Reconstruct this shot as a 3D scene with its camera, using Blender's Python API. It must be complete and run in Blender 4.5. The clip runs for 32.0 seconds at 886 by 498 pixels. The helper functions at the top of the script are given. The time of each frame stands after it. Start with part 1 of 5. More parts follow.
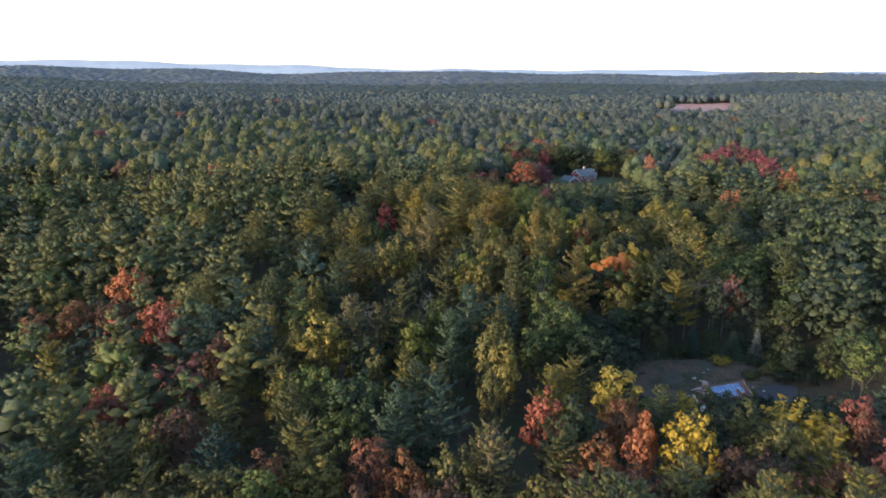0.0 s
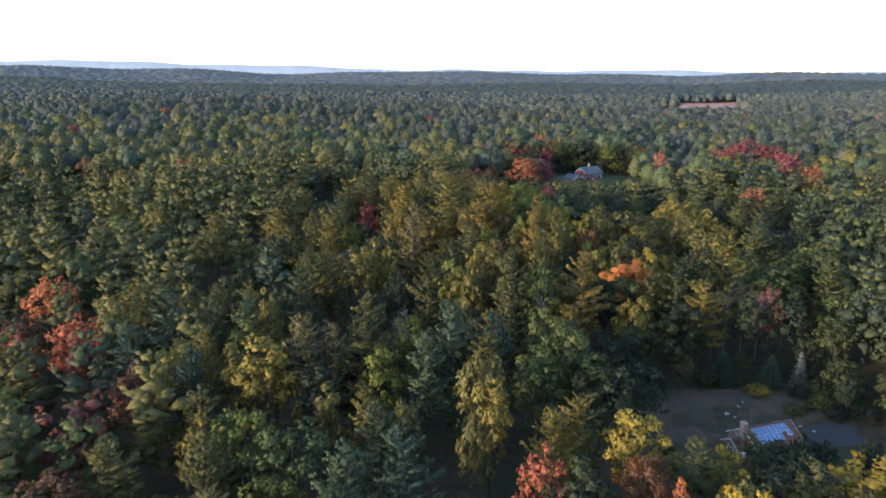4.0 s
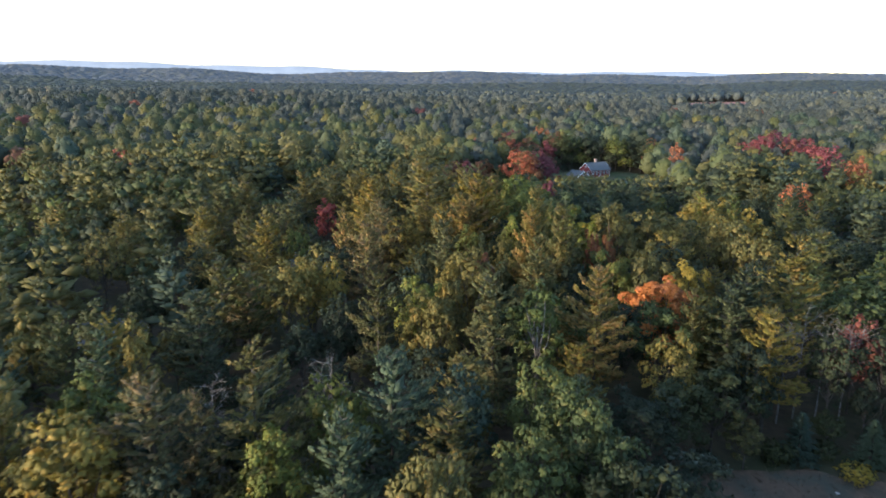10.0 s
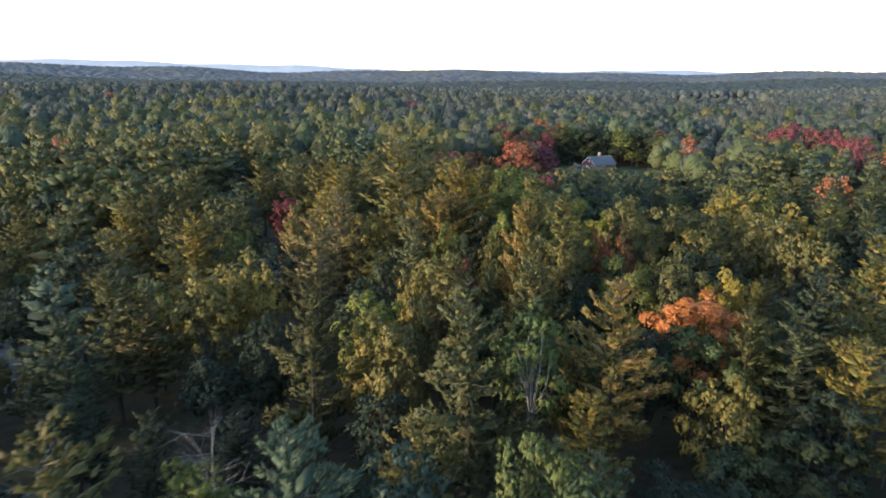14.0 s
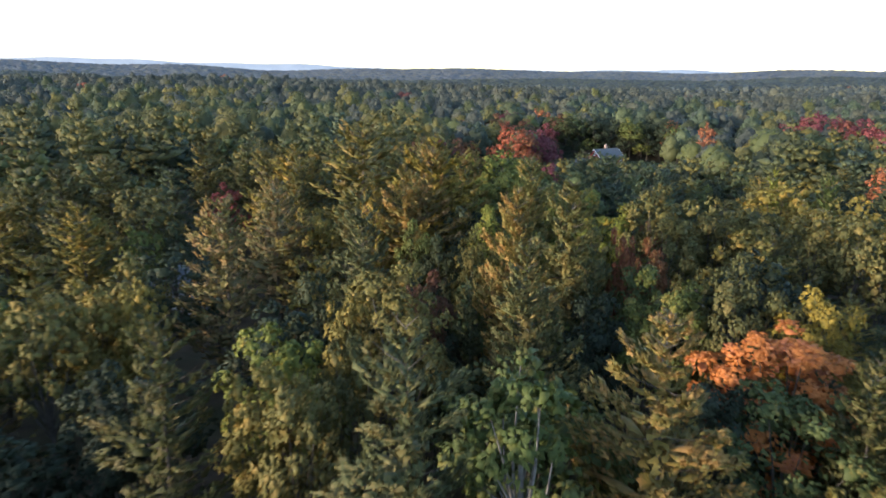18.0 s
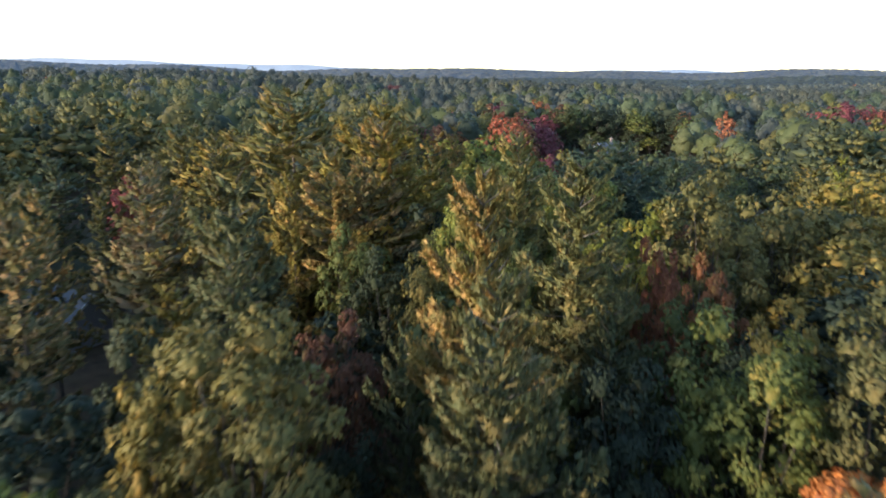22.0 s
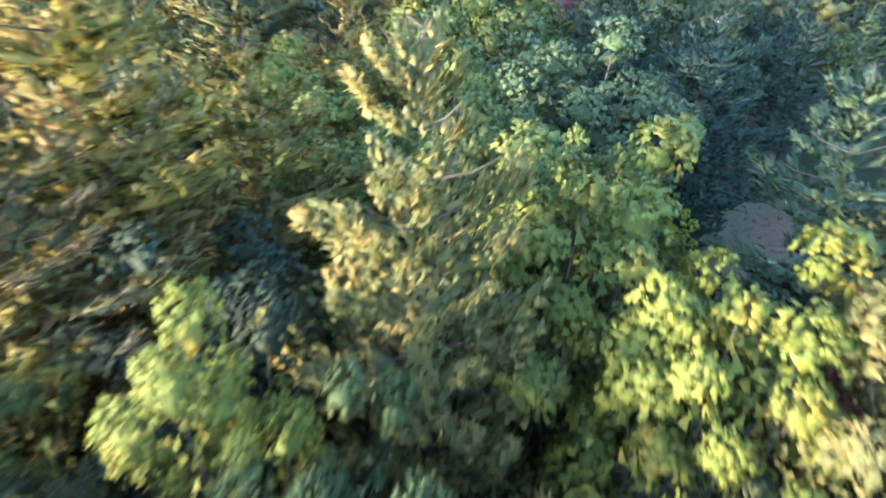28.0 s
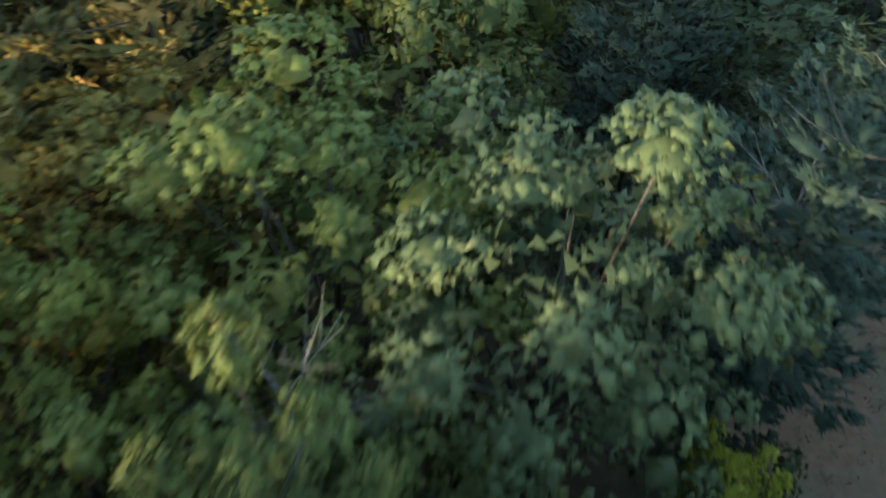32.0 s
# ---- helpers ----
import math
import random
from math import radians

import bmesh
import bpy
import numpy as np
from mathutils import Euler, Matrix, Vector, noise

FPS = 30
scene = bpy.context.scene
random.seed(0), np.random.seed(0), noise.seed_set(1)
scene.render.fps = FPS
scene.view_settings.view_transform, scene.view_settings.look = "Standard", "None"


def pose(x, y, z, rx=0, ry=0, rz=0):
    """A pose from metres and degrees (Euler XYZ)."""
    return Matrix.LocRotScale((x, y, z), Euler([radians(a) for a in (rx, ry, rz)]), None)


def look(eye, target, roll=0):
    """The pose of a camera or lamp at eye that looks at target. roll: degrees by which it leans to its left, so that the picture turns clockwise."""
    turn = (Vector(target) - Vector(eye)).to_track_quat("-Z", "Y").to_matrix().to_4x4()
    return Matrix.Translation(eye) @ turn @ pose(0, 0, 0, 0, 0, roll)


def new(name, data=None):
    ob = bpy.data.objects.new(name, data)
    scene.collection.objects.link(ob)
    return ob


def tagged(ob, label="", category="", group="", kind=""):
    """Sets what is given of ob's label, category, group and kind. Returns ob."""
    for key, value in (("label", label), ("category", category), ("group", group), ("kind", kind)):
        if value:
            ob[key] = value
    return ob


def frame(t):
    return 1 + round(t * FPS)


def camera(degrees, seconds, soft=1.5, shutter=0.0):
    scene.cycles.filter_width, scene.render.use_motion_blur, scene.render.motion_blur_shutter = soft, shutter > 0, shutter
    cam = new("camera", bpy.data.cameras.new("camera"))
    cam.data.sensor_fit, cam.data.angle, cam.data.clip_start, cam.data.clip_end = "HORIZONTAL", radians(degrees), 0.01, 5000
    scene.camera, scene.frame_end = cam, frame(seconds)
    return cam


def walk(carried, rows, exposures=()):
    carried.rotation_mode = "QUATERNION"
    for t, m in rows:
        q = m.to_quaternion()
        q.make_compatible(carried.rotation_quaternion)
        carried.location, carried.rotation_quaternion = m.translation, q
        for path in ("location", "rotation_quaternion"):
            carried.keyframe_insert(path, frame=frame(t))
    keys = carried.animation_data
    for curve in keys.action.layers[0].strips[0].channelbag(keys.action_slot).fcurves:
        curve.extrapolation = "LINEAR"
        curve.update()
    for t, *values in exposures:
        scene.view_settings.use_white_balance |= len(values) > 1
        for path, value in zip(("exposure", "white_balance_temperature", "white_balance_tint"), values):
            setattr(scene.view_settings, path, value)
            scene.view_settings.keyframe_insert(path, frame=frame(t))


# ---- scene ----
cam = camera(64.0, 32.0, soft=1.7, shutter=1.4)
PATH = [
    (0.0, pose(0.00, 0.00, 62.00, 75.90, 0.00, 0.00)),
    (1.0, pose(1.02, 6.68, 60.67, 75.90, 0.00, 0.10)),
    (2.0, pose(2.21, 13.15, 59.22, 76.00, 0.00, 0.10)),
    (3.0, pose(3.23, 19.66, 57.94, 76.00, 0.00, 0.20)),
    (3.5, pose(3.74, 22.80, 57.15, 76.00, 0.00, 0.20)),
    (5.5, pose(5.78, 35.82, 54.58, 76.10, 0.00, 0.30)),
    (6.0, pose(6.29, 39.45, 53.67, 76.10, 0.00, 0.30)),
    (7.0, pose(7.31, 46.29, 52.30, 76.20, 0.00, 0.30)),
    (8.0, pose(8.50, 52.97, 50.97, 76.20, -0.10, 0.40)),
    (9.0, pose(9.52, 59.61, 49.48, 76.20, -0.10, 0.40)),
    (10.0, pose(10.54, 66.24, 47.99, 76.20, -0.10, 0.40)),
    (11.0, pose(11.56, 73.09, 46.62, 76.20, -0.10, 0.40)),
    (12.0, pose(12.58, 79.89, 45.09, 76.20, -0.10, 0.40)),
    (13.0, pose(13.60, 86.48, 43.43, 76.20, -0.10, 0.40)),
    (14.0, pose(14.62, 93.32, 42.06, 76.20, -0.10, 0.40)),
    (14.5, pose(15.13, 96.66, 41.40, 76.20, -0.10, 0.40)),
    (16.5, pose(17.17, 110.27, 38.33, 76.20, -0.20, 0.50)),
    (17.0, pose(17.51, 113.77, 37.63, 76.20, -0.20, 0.50)),
    (18.0, pose(18.53, 120.57, 36.10, 76.20, -0.20, 0.50)),
    (19.0, pose(19.55, 127.37, 34.56, 76.20, -0.20, 0.50)),
    (20.0, pose(20.74, 134.13, 32.87, 76.20, -0.20, 0.50)),
    (21.0, pose(21.76, 140.61, 31.42, 76.20, -0.20, 0.50)),
    (21.5, pose(22.27, 144.03, 31.08, 76.20, -0.20, 0.50)),
    (22.0, pose(22.78, 147.49, 30.91, 76.30, -0.10, 0.50)),
    (22.5, pose(23.29, 150.99, 30.91, 76.30, -0.10, 0.50)),
    (23.0, pose(23.97, 154.46, 30.74, 76.30, -0.10, 0.50)),
    (23.5, pose(24.48, 157.96, 30.74, 75.80, -0.10, 0.50)),
    (24.0, pose(24.99, 161.26, 30.61, 74.10, -0.10, 0.50)),
    (24.5, pose(25.67, 164.77, 30.60, 72.40, -0.10, 0.50)),
    (27.0, pose(28.64, 181.98, 30.22, 63.65, -0.10, 1.80)),
    (27.5, pose(29.13, 185.46, 30.22, 61.85, -0.10, 1.80)),
    (28.0, pose(29.64, 188.93, 30.27, 59.95, -0.20, 1.80)),
    (28.5, pose(30.16, 192.41, 30.34, 58.15, -0.20, 1.80)),
    (29.0, pose(30.60, 195.92, 30.40, 56.35, -0.30, 1.80)),
    (29.5, pose(31.01, 199.40, 30.48, 54.55, -0.20, 1.80)),
    (30.0, pose(31.39, 202.82, 30.66, 52.55, -0.30, 1.90)),
    (30.5, pose(31.83, 206.36, 30.78, 50.65, -0.30, 1.80)),
    (31.0, pose(32.28, 209.85, 30.89, 48.75, -0.40, 1.80)),
    (31.5, pose(32.76, 213.23, 30.90, 47.05, -0.40, 1.90)),
    (32.0, pose(33.24, 216.61, 30.95, 44.65, -0.50, 1.90)),
]
walk(cam, PATH, exposures=[(0, 1.68, 6700, 14), (8.0, 1.79, 6720, 14), (20.0, 1.77, 6800, 14), (24.0, 1.79, 6450, 11), (25.5, 2.45, 6250, 8), (26.5, 3.05, 6050, 7), (28.0, 3.52, 5950, 8), (29.0, 3.56, 6350, 8), (30.0, 3.60, 7000, 2), (31.0, 3.90, 7800, 1), (32.0, 2.55, 7800, 2)])

# ---- world and sun ----
SUN_AZ, SUN_EL = 240.0, 11.5          # where the sun stands, degrees clockwise from +y, and its height
world = bpy.data.worlds.new("world")
scene.world = world
world.use_nodes = True
wn = world.node_tree.nodes
sky = wn.new("ShaderNodeTexSky")
sky.sky_type, sky.sun_disc = "NISHITA", False
sky.sun_elevation, sky.sun_rotation = radians(SUN_EL), radians(SUN_AZ)
sky.air_density, sky.dust_density, sky.ozone_density = 1.0, 0.5, 2.2
wn["Background"].inputs["Strength"].default_value = 0.204
world.node_tree.links.new(sky.outputs["Color"], wn["Background"].inputs["Color"])
lamp = bpy.data.lights.new("sun", "SUN")
lamp.energy, lamp.angle, lamp.color = 2.90, radians(5), (1.0, 0.86, 0.67)
sun = new("sun", lamp)
az, el = radians(SUN_AZ), radians(SUN_EL)
sun.matrix_world = look((math.sin(az) * math.cos(el) * 50, math.cos(az) * math.cos(el) * 50, 60 + math.sin(el) * 50), (0, 0, 60))

# ---- materials ----
def material(name):
    m = bpy.data.materials.new(name)
    m.use_nodes = True
    return m, m.node_tree.nodes, m.node_tree.links


def ramp(nodes, links, source, stops, kind="LINEAR"):
    r = nodes.new("ShaderNodeValToRGB")
    r.color_ramp.interpolation = kind
    while len(r.color_ramp.elements) < len(stops):
        r.color_ramp.elements.new(0.5)
    for e, (p, c) in zip(r.color_ramp.elements, stops):
        e.position, e.color = p, (*c, 1)
    links.new(source, r.inputs["Fac"])
    return r.outputs["Color"]


def mix(nodes, links, fac, a, b, blend="MIX"):
    n = nodes.new("ShaderNodeMix")
    n.data_type, n.blend_type = "RGBA", blend
    for s, v in ((n.inputs[0], fac), (n.inputs[6], a), (n.inputs[7], b)):
        if isinstance(v, bpy.types.NodeSocket):
            links.new(v, s)
        elif isinstance(v, (int, float)):
            s.default_value = v
        else:
            s.default_value = (*v, 1)
    return n.outputs[2]


def fnoise(nodes, links, scale, detail=3.0, space="Object", rough=0.55):
    tc = nodes.new("ShaderNodeTexCoord")
    n = nodes.new("ShaderNodeTexNoise")
    n.inputs["Scale"].default_value, n.inputs["Detail"].default_value = scale, detail
    n.inputs["Roughness"].default_value = rough
    links.new(tc.outputs[space], n.inputs["Vector"])
    return n.outputs["Fac"]


def foliage(name, low, high, accent, share=0.15, thin=0.33, rough=0.6, gain=1.13, vary=1.0):
    """Leaves or needles: each leaf takes its own shade, each branch and each tree another; a share of them has the accent's colour."""
    low, high, accent = ([v * w for v, w in zip(c, (1.08 * gain, 0.96 * gain, 1.04 * gain))] for c in (low, high, accent))
    m, nodes, links = material(name)
    geo = nodes.new("ShaderNodeNewGeometry")
    info = nodes.new("ShaderNodeObjectInfo")
    att = nodes.new("ShaderNodeAttribute")
    att.attribute_name = "tint"
    add = nodes.new("ShaderNodeMath")
    add.operation = "ADD"
    links.new(info.outputs["Random"], add.inputs[0])
    links.new(att.outputs["Fac"], add.inputs[1])
    fr = nodes.new("ShaderNodeMath")
    fr.operation = "FRACT"
    links.new(add.outputs[0], fr.inputs[0])
    fine = fnoise(nodes, links, 3.2, 3.0, rough=0.7)
    branch = fnoise(nodes, links, 0.6, 2.0)
    tone = nodes.new("ShaderNodeMath")
    tone.operation = "MULTIPLY_ADD"
    links.new(geo.outputs["Random Per Island"], tone.inputs[0])
    tone.inputs[1].default_value = 0.15
    links.new(fine, tone.inputs[2])
    leafc = ramp(nodes, links, tone.outputs[0], [(0.35, low), (1.0, high)])
    sel = nodes.new("ShaderNodeMath")          # the accent comes branch by branch
    sel.operation = "MULTIPLY_ADD"
    links.new(geo.outputs["Random Per Island"], sel.inputs[0])
    sel.inputs[1].default_value = 0.22
    links.new(branch, sel.inputs[2])
    edge = 0.95 - 0.42 * share ** 0.5
    accf = ramp(nodes, links, sel.outputs[0], [(max(edge - 0.12, 0), (0, 0, 0)), (min(edge + 0.10, 1), (0.8, 0.8, 0.8))])
    c = mix(nodes, links, accf, leafc, accent)
    shade = ramp(nodes, links, fr.outputs[0], [(0, (1 - 0.40 * vary, 1 - 0.32 * vary, 1 - 0.22 * vary)), (0.5, (1.0, 1.0, 1.0)), (1, (1 + 0.48 * vary, 1 + 0.30 * vary, 1 - 0.10 * vary))])
    c = mix(nodes, links, 1.0, c, shade, "MULTIPLY")
    bs = nodes["Principled BSDF"]
    links.new(c, bs.inputs["Base Color"])
    bs.inputs["Roughness"].default_value = rough
    bs.inputs["Specular IOR Level"].default_value = 0.2
    bp = nodes.new("ShaderNodeBump")
    bp.inputs["Strength"].default_value, bp.inputs["Distance"].default_value = 0.20, 0.22
    links.new(fine, bp.inputs["Height"])
    links.new(bp.outputs[0], bs.inputs["Normal"])
    tr = nodes.new("ShaderNodeBsdfTranslucent")
    links.new(c, tr.inputs["Color"])
    ms = nodes.new("ShaderNodeMixShader")
    ms.inputs[0].default_value = thin
    links.new(bs.outputs[0], ms.inputs[1])
    links.new(tr.outputs[0], ms.inputs[2])
    links.new(ms.outputs[0], nodes["Material Output"].inputs["Surface"])
    return m


def surface(name, a, b, scale, rough=0.8, bump=0.0, c=None, scale2=None, space="Object", spec=0.3, metal=0.0):
    """A plain rough surface with variation at two scales."""
    m, nodes, links = material(name)
    n1 = fnoise(nodes, links, scale, 5.0, space)
    col = ramp(nodes, links, n1, [(0.3, a), (0.7, b)])
    if c:
        n2 = fnoise(nodes, links, scale2 or scale * 0.13, 4.0, space)
        f = ramp(nodes, links, n2, [(0.45, (0, 0, 0)), (0.66, (1, 1, 1))])
        col = mix(nodes, links, f, col, c)
    bs = nodes["Principled BSDF"]
    links.new(col, bs.inputs["Base Color"])
    bs.inputs["Roughness"].default_value, bs.inputs["Specular IOR Level"].default_value = rough, spec
    bs.inputs["Metallic"].default_value = metal
    if bump:
        bp = nodes.new("ShaderNodeBump")
        bp.inputs["Strength"].default_value, bp.inputs["Distance"].default_value = 0.6, bump
        links.new(n1, bp.inputs["Height"])
        links.new(bp.outputs[0], bs.inputs["Normal"])
    return m


LEAF = {
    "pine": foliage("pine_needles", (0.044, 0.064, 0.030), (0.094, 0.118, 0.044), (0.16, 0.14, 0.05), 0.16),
    "olive": foliage("olive_pine_needles", (0.066, 0.078, 0.023), (0.152, 0.142, 0.036), (0.21, 0.165, 0.060), 0.30),
    # tan and yellow here put low sunlight on outer needles into the colour
    "tan": foliage("sun_tan_pine_needles", (0.074, 0.086, 0.033), (0.168, 0.156, 0.054), (0.27, 0.19, 0.085), 0.40),
    "gold_pine": foliage("sun_yellow_pine_needles", (0.066, 0.090, 0.036), (0.150, 0.158, 0.054), (0.235, 0.195, 0.070), 0.32),
    "blue": foliage("grey_green_needles", (0.036, 0.065, 0.040), (0.076, 0.116, 0.064), (0.13, 0.14, 0.08), 0.08),
    "green": foliage("oak_leaves", (0.042, 0.068, 0.024), (0.092, 0.122, 0.036), (0.17, 0.155, 0.045), 0.12),
    # deep green leaves, darkened further to carry the shade beneath tall neighbours
    "dark": foliage("shade_dark_oak_leaves", (0.020, 0.034, 0.019), (0.046, 0.064, 0.030), (0.08, 0.075, 0.03), 0.08),
    "lime": foliage("light_green_leaves", (0.068, 0.102, 0.026), (0.138, 0.170, 0.040), (0.23, 0.20, 0.05), 0.16),
    "chartreuse": foliage("bright_bush_leaves", (0.160, 0.200, 0.022), (0.300, 0.340, 0.040), (0.32, 0.32, 0.05), 0.2),
    "gold": foliage("olive_gold_leaves", (0.074, 0.084, 0.028), (0.160, 0.148, 0.040), (0.25, 0.19, 0.055), 0.22),
    "yellow": foliage("yellow_leaves", (0.165, 0.142, 0.026), (0.300, 0.236, 0.042), (0.16, 0.17, 0.03), 0.20),
    "orange": foliage("orange_leaves", (0.540, 0.190, 0.046), (0.800, 0.325, 0.078), (0.42, 0.16, 0.08), 0.34),
    "amber": foliage("dull_orange_leaves", (0.200, 0.080, 0.042), (0.330, 0.135, 0.064), (0.34, 0.18, 0.06), 0.25),
    "red": foliage("red_leaves", (0.165, 0.058, 0.042), (0.265, 0.104, 0.062), (0.26, 0.12, 0.06), 0.15),
    "crimson": foliage("crimson_leaves", (0.120, 0.040, 0.048), (0.200, 0.070, 0.078), (0.16, 0.06, 0.05), 0.15),
    "rust": foliage("rust_brown_leaves", (0.095, 0.050, 0.030), (0.180, 0.088, 0.046), (0.10, 0.085, 0.035), 0.30),
    "spruce": foliage("blue_spruce_needles", (0.075, 0.105, 0.120), (0.160, 0.200, 0.215), (0.11, 0.13, 0.13), 0.10),
    "straw": foliage("dry_grass_blades", (0.140, 0.115, 0.070), (0.250, 0.200, 0.125), (0.14, 0.14, 0.07), 0.30),
    # these three have the blue haze of distance mixed into their leaf colour
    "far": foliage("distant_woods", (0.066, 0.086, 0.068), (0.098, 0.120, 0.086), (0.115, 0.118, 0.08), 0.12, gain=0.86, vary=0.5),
    "middle": foliage("hazed_plain_woods", (0.060, 0.084, 0.074), (0.092, 0.116, 0.096), (0.11, 0.12, 0.09), 0.10, gain=0.95),
    "farther": foliage("hazed_hillside_woods", (0.115, 0.146, 0.152), (0.142, 0.174, 0.172), (0.15, 0.16, 0.15), 0.08, gain=0.95),
}
# the same leaves seen as closed canopy: less spread between one leaf and the next
PLAIN = {"pine": ((0.058, 0.080, 0.037), (0.084, 0.106, 0.045)), "olive": ((0.086, 0.098, 0.036), (0.124, 0.126, 0.044)), "blue": ((0.050, 0.080, 0.048), (0.072, 0.106, 0.062)),
         "green": ((0.058, 0.084, 0.032), (0.086, 0.110, 0.040)), "dark": ((0.034, 0.050, 0.027), (0.050, 0.066, 0.034)), "lime": ((0.082, 0.112, 0.034), (0.118, 0.146, 0.044)),
         "gold": ((0.098, 0.100, 0.032), (0.142, 0.132, 0.040))}
WOODS = {k: foliage(k + "_canopy", [0.86 * v for v in a], [0.88 * v for v in b], b, 0.02, vary=0.55) for k, (a, b) in PLAIN.items()}
BARK = surface("bark", (0.035, 0.029, 0.024), (0.075, 0.062, 0.052), 6.0, 0.9, 0.03, (0.09, 0.08, 0.07))
GREY_BARK = surface("grey_bark", (0.10, 0.095, 0.09), (0.20, 0.19, 0.185), 5.0, 0.9, 0.02, (0.08, 0.07, 0.065))
LITTER = surface("forest_floor", (0.036, 0.026, 0.016), (0.084, 0.060, 0.036), 0.6, 0.95, 0.15, (0.035, 0.045, 0.018), 0.05)
LAWN = surface("mown_grass", (0.040, 0.060, 0.022), (0.085, 0.105, 0.040), 1.6, 0.95, 0.04, (0.09, 0.085, 0.045))
DRY = surface("dry_grass_and_leaves", (0.066, 0.042, 0.027), (0.128, 0.083, 0.054), 1.3, 0.95, 0.06, (0.055, 0.054, 0.038), 0.22)
SOIL = surface("needle_covered_soil", (0.130, 0.074, 0.045), (0.205, 0.122, 0.078), 1.7, 0.95, 0.05, (0.125, 0.110, 0.068), 0.16)
MARSH = surface("marsh_grass", (0.20, 0.10, 0.09), (0.33, 0.20, 0.16), 0.05, 0.95, 0.0, (0.30, 0.080, 0.080), 0.012)
ASPHALT = surface("asphalt", (0.040, 0.039, 0.039), (0.062, 0.060, 0.060), 3.0, 0.85, 0.01)
ROOF_BROWN = surface("reddish_brown_shingles", (0.115, 0.052, 0.038), (0.175, 0.080, 0.058), 4.0, 0.85, 0.02, (0.12, 0.065, 0.05))
ROOF_GREY = surface("grey_shingles", (0.085, 0.090, 0.098), (0.140, 0.148, 0.158), 4.0, 0.85, 0.02, (0.10, 0.11, 0.11))
BRICK_RED = surface("red_clapboard", (0.175, 0.034, 0.034), (0.225, 0.048, 0.046), 5.0, 0.8, 0.01)
SIDING = surface("tan_wood_siding", (0.22, 0.16, 0.13), (0.30, 0.23, 0.19), 5.0, 0.8, 0.01)
GREY_WALL = surface("grey_siding", (0.22, 0.23, 0.25), (0.32, 0.33, 0.35), 5.0, 0.8, 0.01)
CHIMNEY = surface("pinkish_chimney_brick", (0.30, 0.20, 0.17), (0.42, 0.31, 0.27), 7.0, 0.9, 0.02)
WHITE = surface("white_paint", (0.70, 0.70, 0.69), (0.80, 0.80, 0.79), 3.0, 0.5, 0.0)
GLASS = surface("window_glass", (0.020, 0.024, 0.030), (0.035, 0.040, 0.048), 1.0, 0.06, 0.0, spec=0.6)
SOLAR = surface("blue_solar_cells", (0.075, 0.150, 0.29), (0.110, 0.195, 0.35), 2.0, 0.3, 0.0, spec=0.5)
ALU = surface("aluminium_frame", (0.55, 0.57, 0.60), (0.68, 0.70, 0.72), 4.0, 0.4, 0.0, metal=0.6)
STONE = surface("pale_stone", (0.26, 0.25, 0.23), (0.42, 0.40, 0.37), 3.0, 0.9, 0.03)
# haze painted as pale blue, with a weak glow added to lift it
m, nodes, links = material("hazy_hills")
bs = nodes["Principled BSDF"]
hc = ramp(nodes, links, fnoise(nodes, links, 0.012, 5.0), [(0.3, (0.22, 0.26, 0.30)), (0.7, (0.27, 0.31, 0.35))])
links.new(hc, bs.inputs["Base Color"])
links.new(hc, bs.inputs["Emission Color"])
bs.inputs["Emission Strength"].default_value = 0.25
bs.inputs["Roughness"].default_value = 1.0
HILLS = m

# ---- ground ----
def bump_at(x, y, cx, cy, sx, sy, h):
    return h * np.exp(-((x - cx) / sx) ** 2 - ((y - cy) / sy) ** 2)


def terrain(x, y):
    """Height of the ground: gently rolling, a low ridge ahead on one side, long hills towards the skyline."""
    x, y = np.asarray(x, float), np.asarray(y, float)
    r = np.hypot(x, y)
    far = np.clip((r - 420) / 900, 0, 1)
    z = bump_at(x, y, -260, 700, 430, 230, 14.0) + bump_at(x, y, -70, 310, 110, 110, 4.5) + bump_at(x, y, -150, 480, 170, 170, 4.0)
    z = z - bump_at(x, y, 58, 128, 16, 14, 1.2)
    z = z + far * (4.0 * np.sin(x / 310 + 0.6) * np.cos(y / 420) + 2.5 * np.sin(x / 130 + y / 190))
    ang = np.degrees(np.arctan2(x, np.maximum(y, 1)))
    hills = np.clip((r - 1900) / 1100, 0, 1) ** 1.6
    z = z + hills * (38 - 0.60 * ang + 5 * np.sin(ang / 4.1 + 1.2) + 3 * np.sin(ang / 1.7) + 18 * np.exp(-((ang - 27) / 10) ** 2)) * np.where(r > 3100, 0.8, 1)
    return z


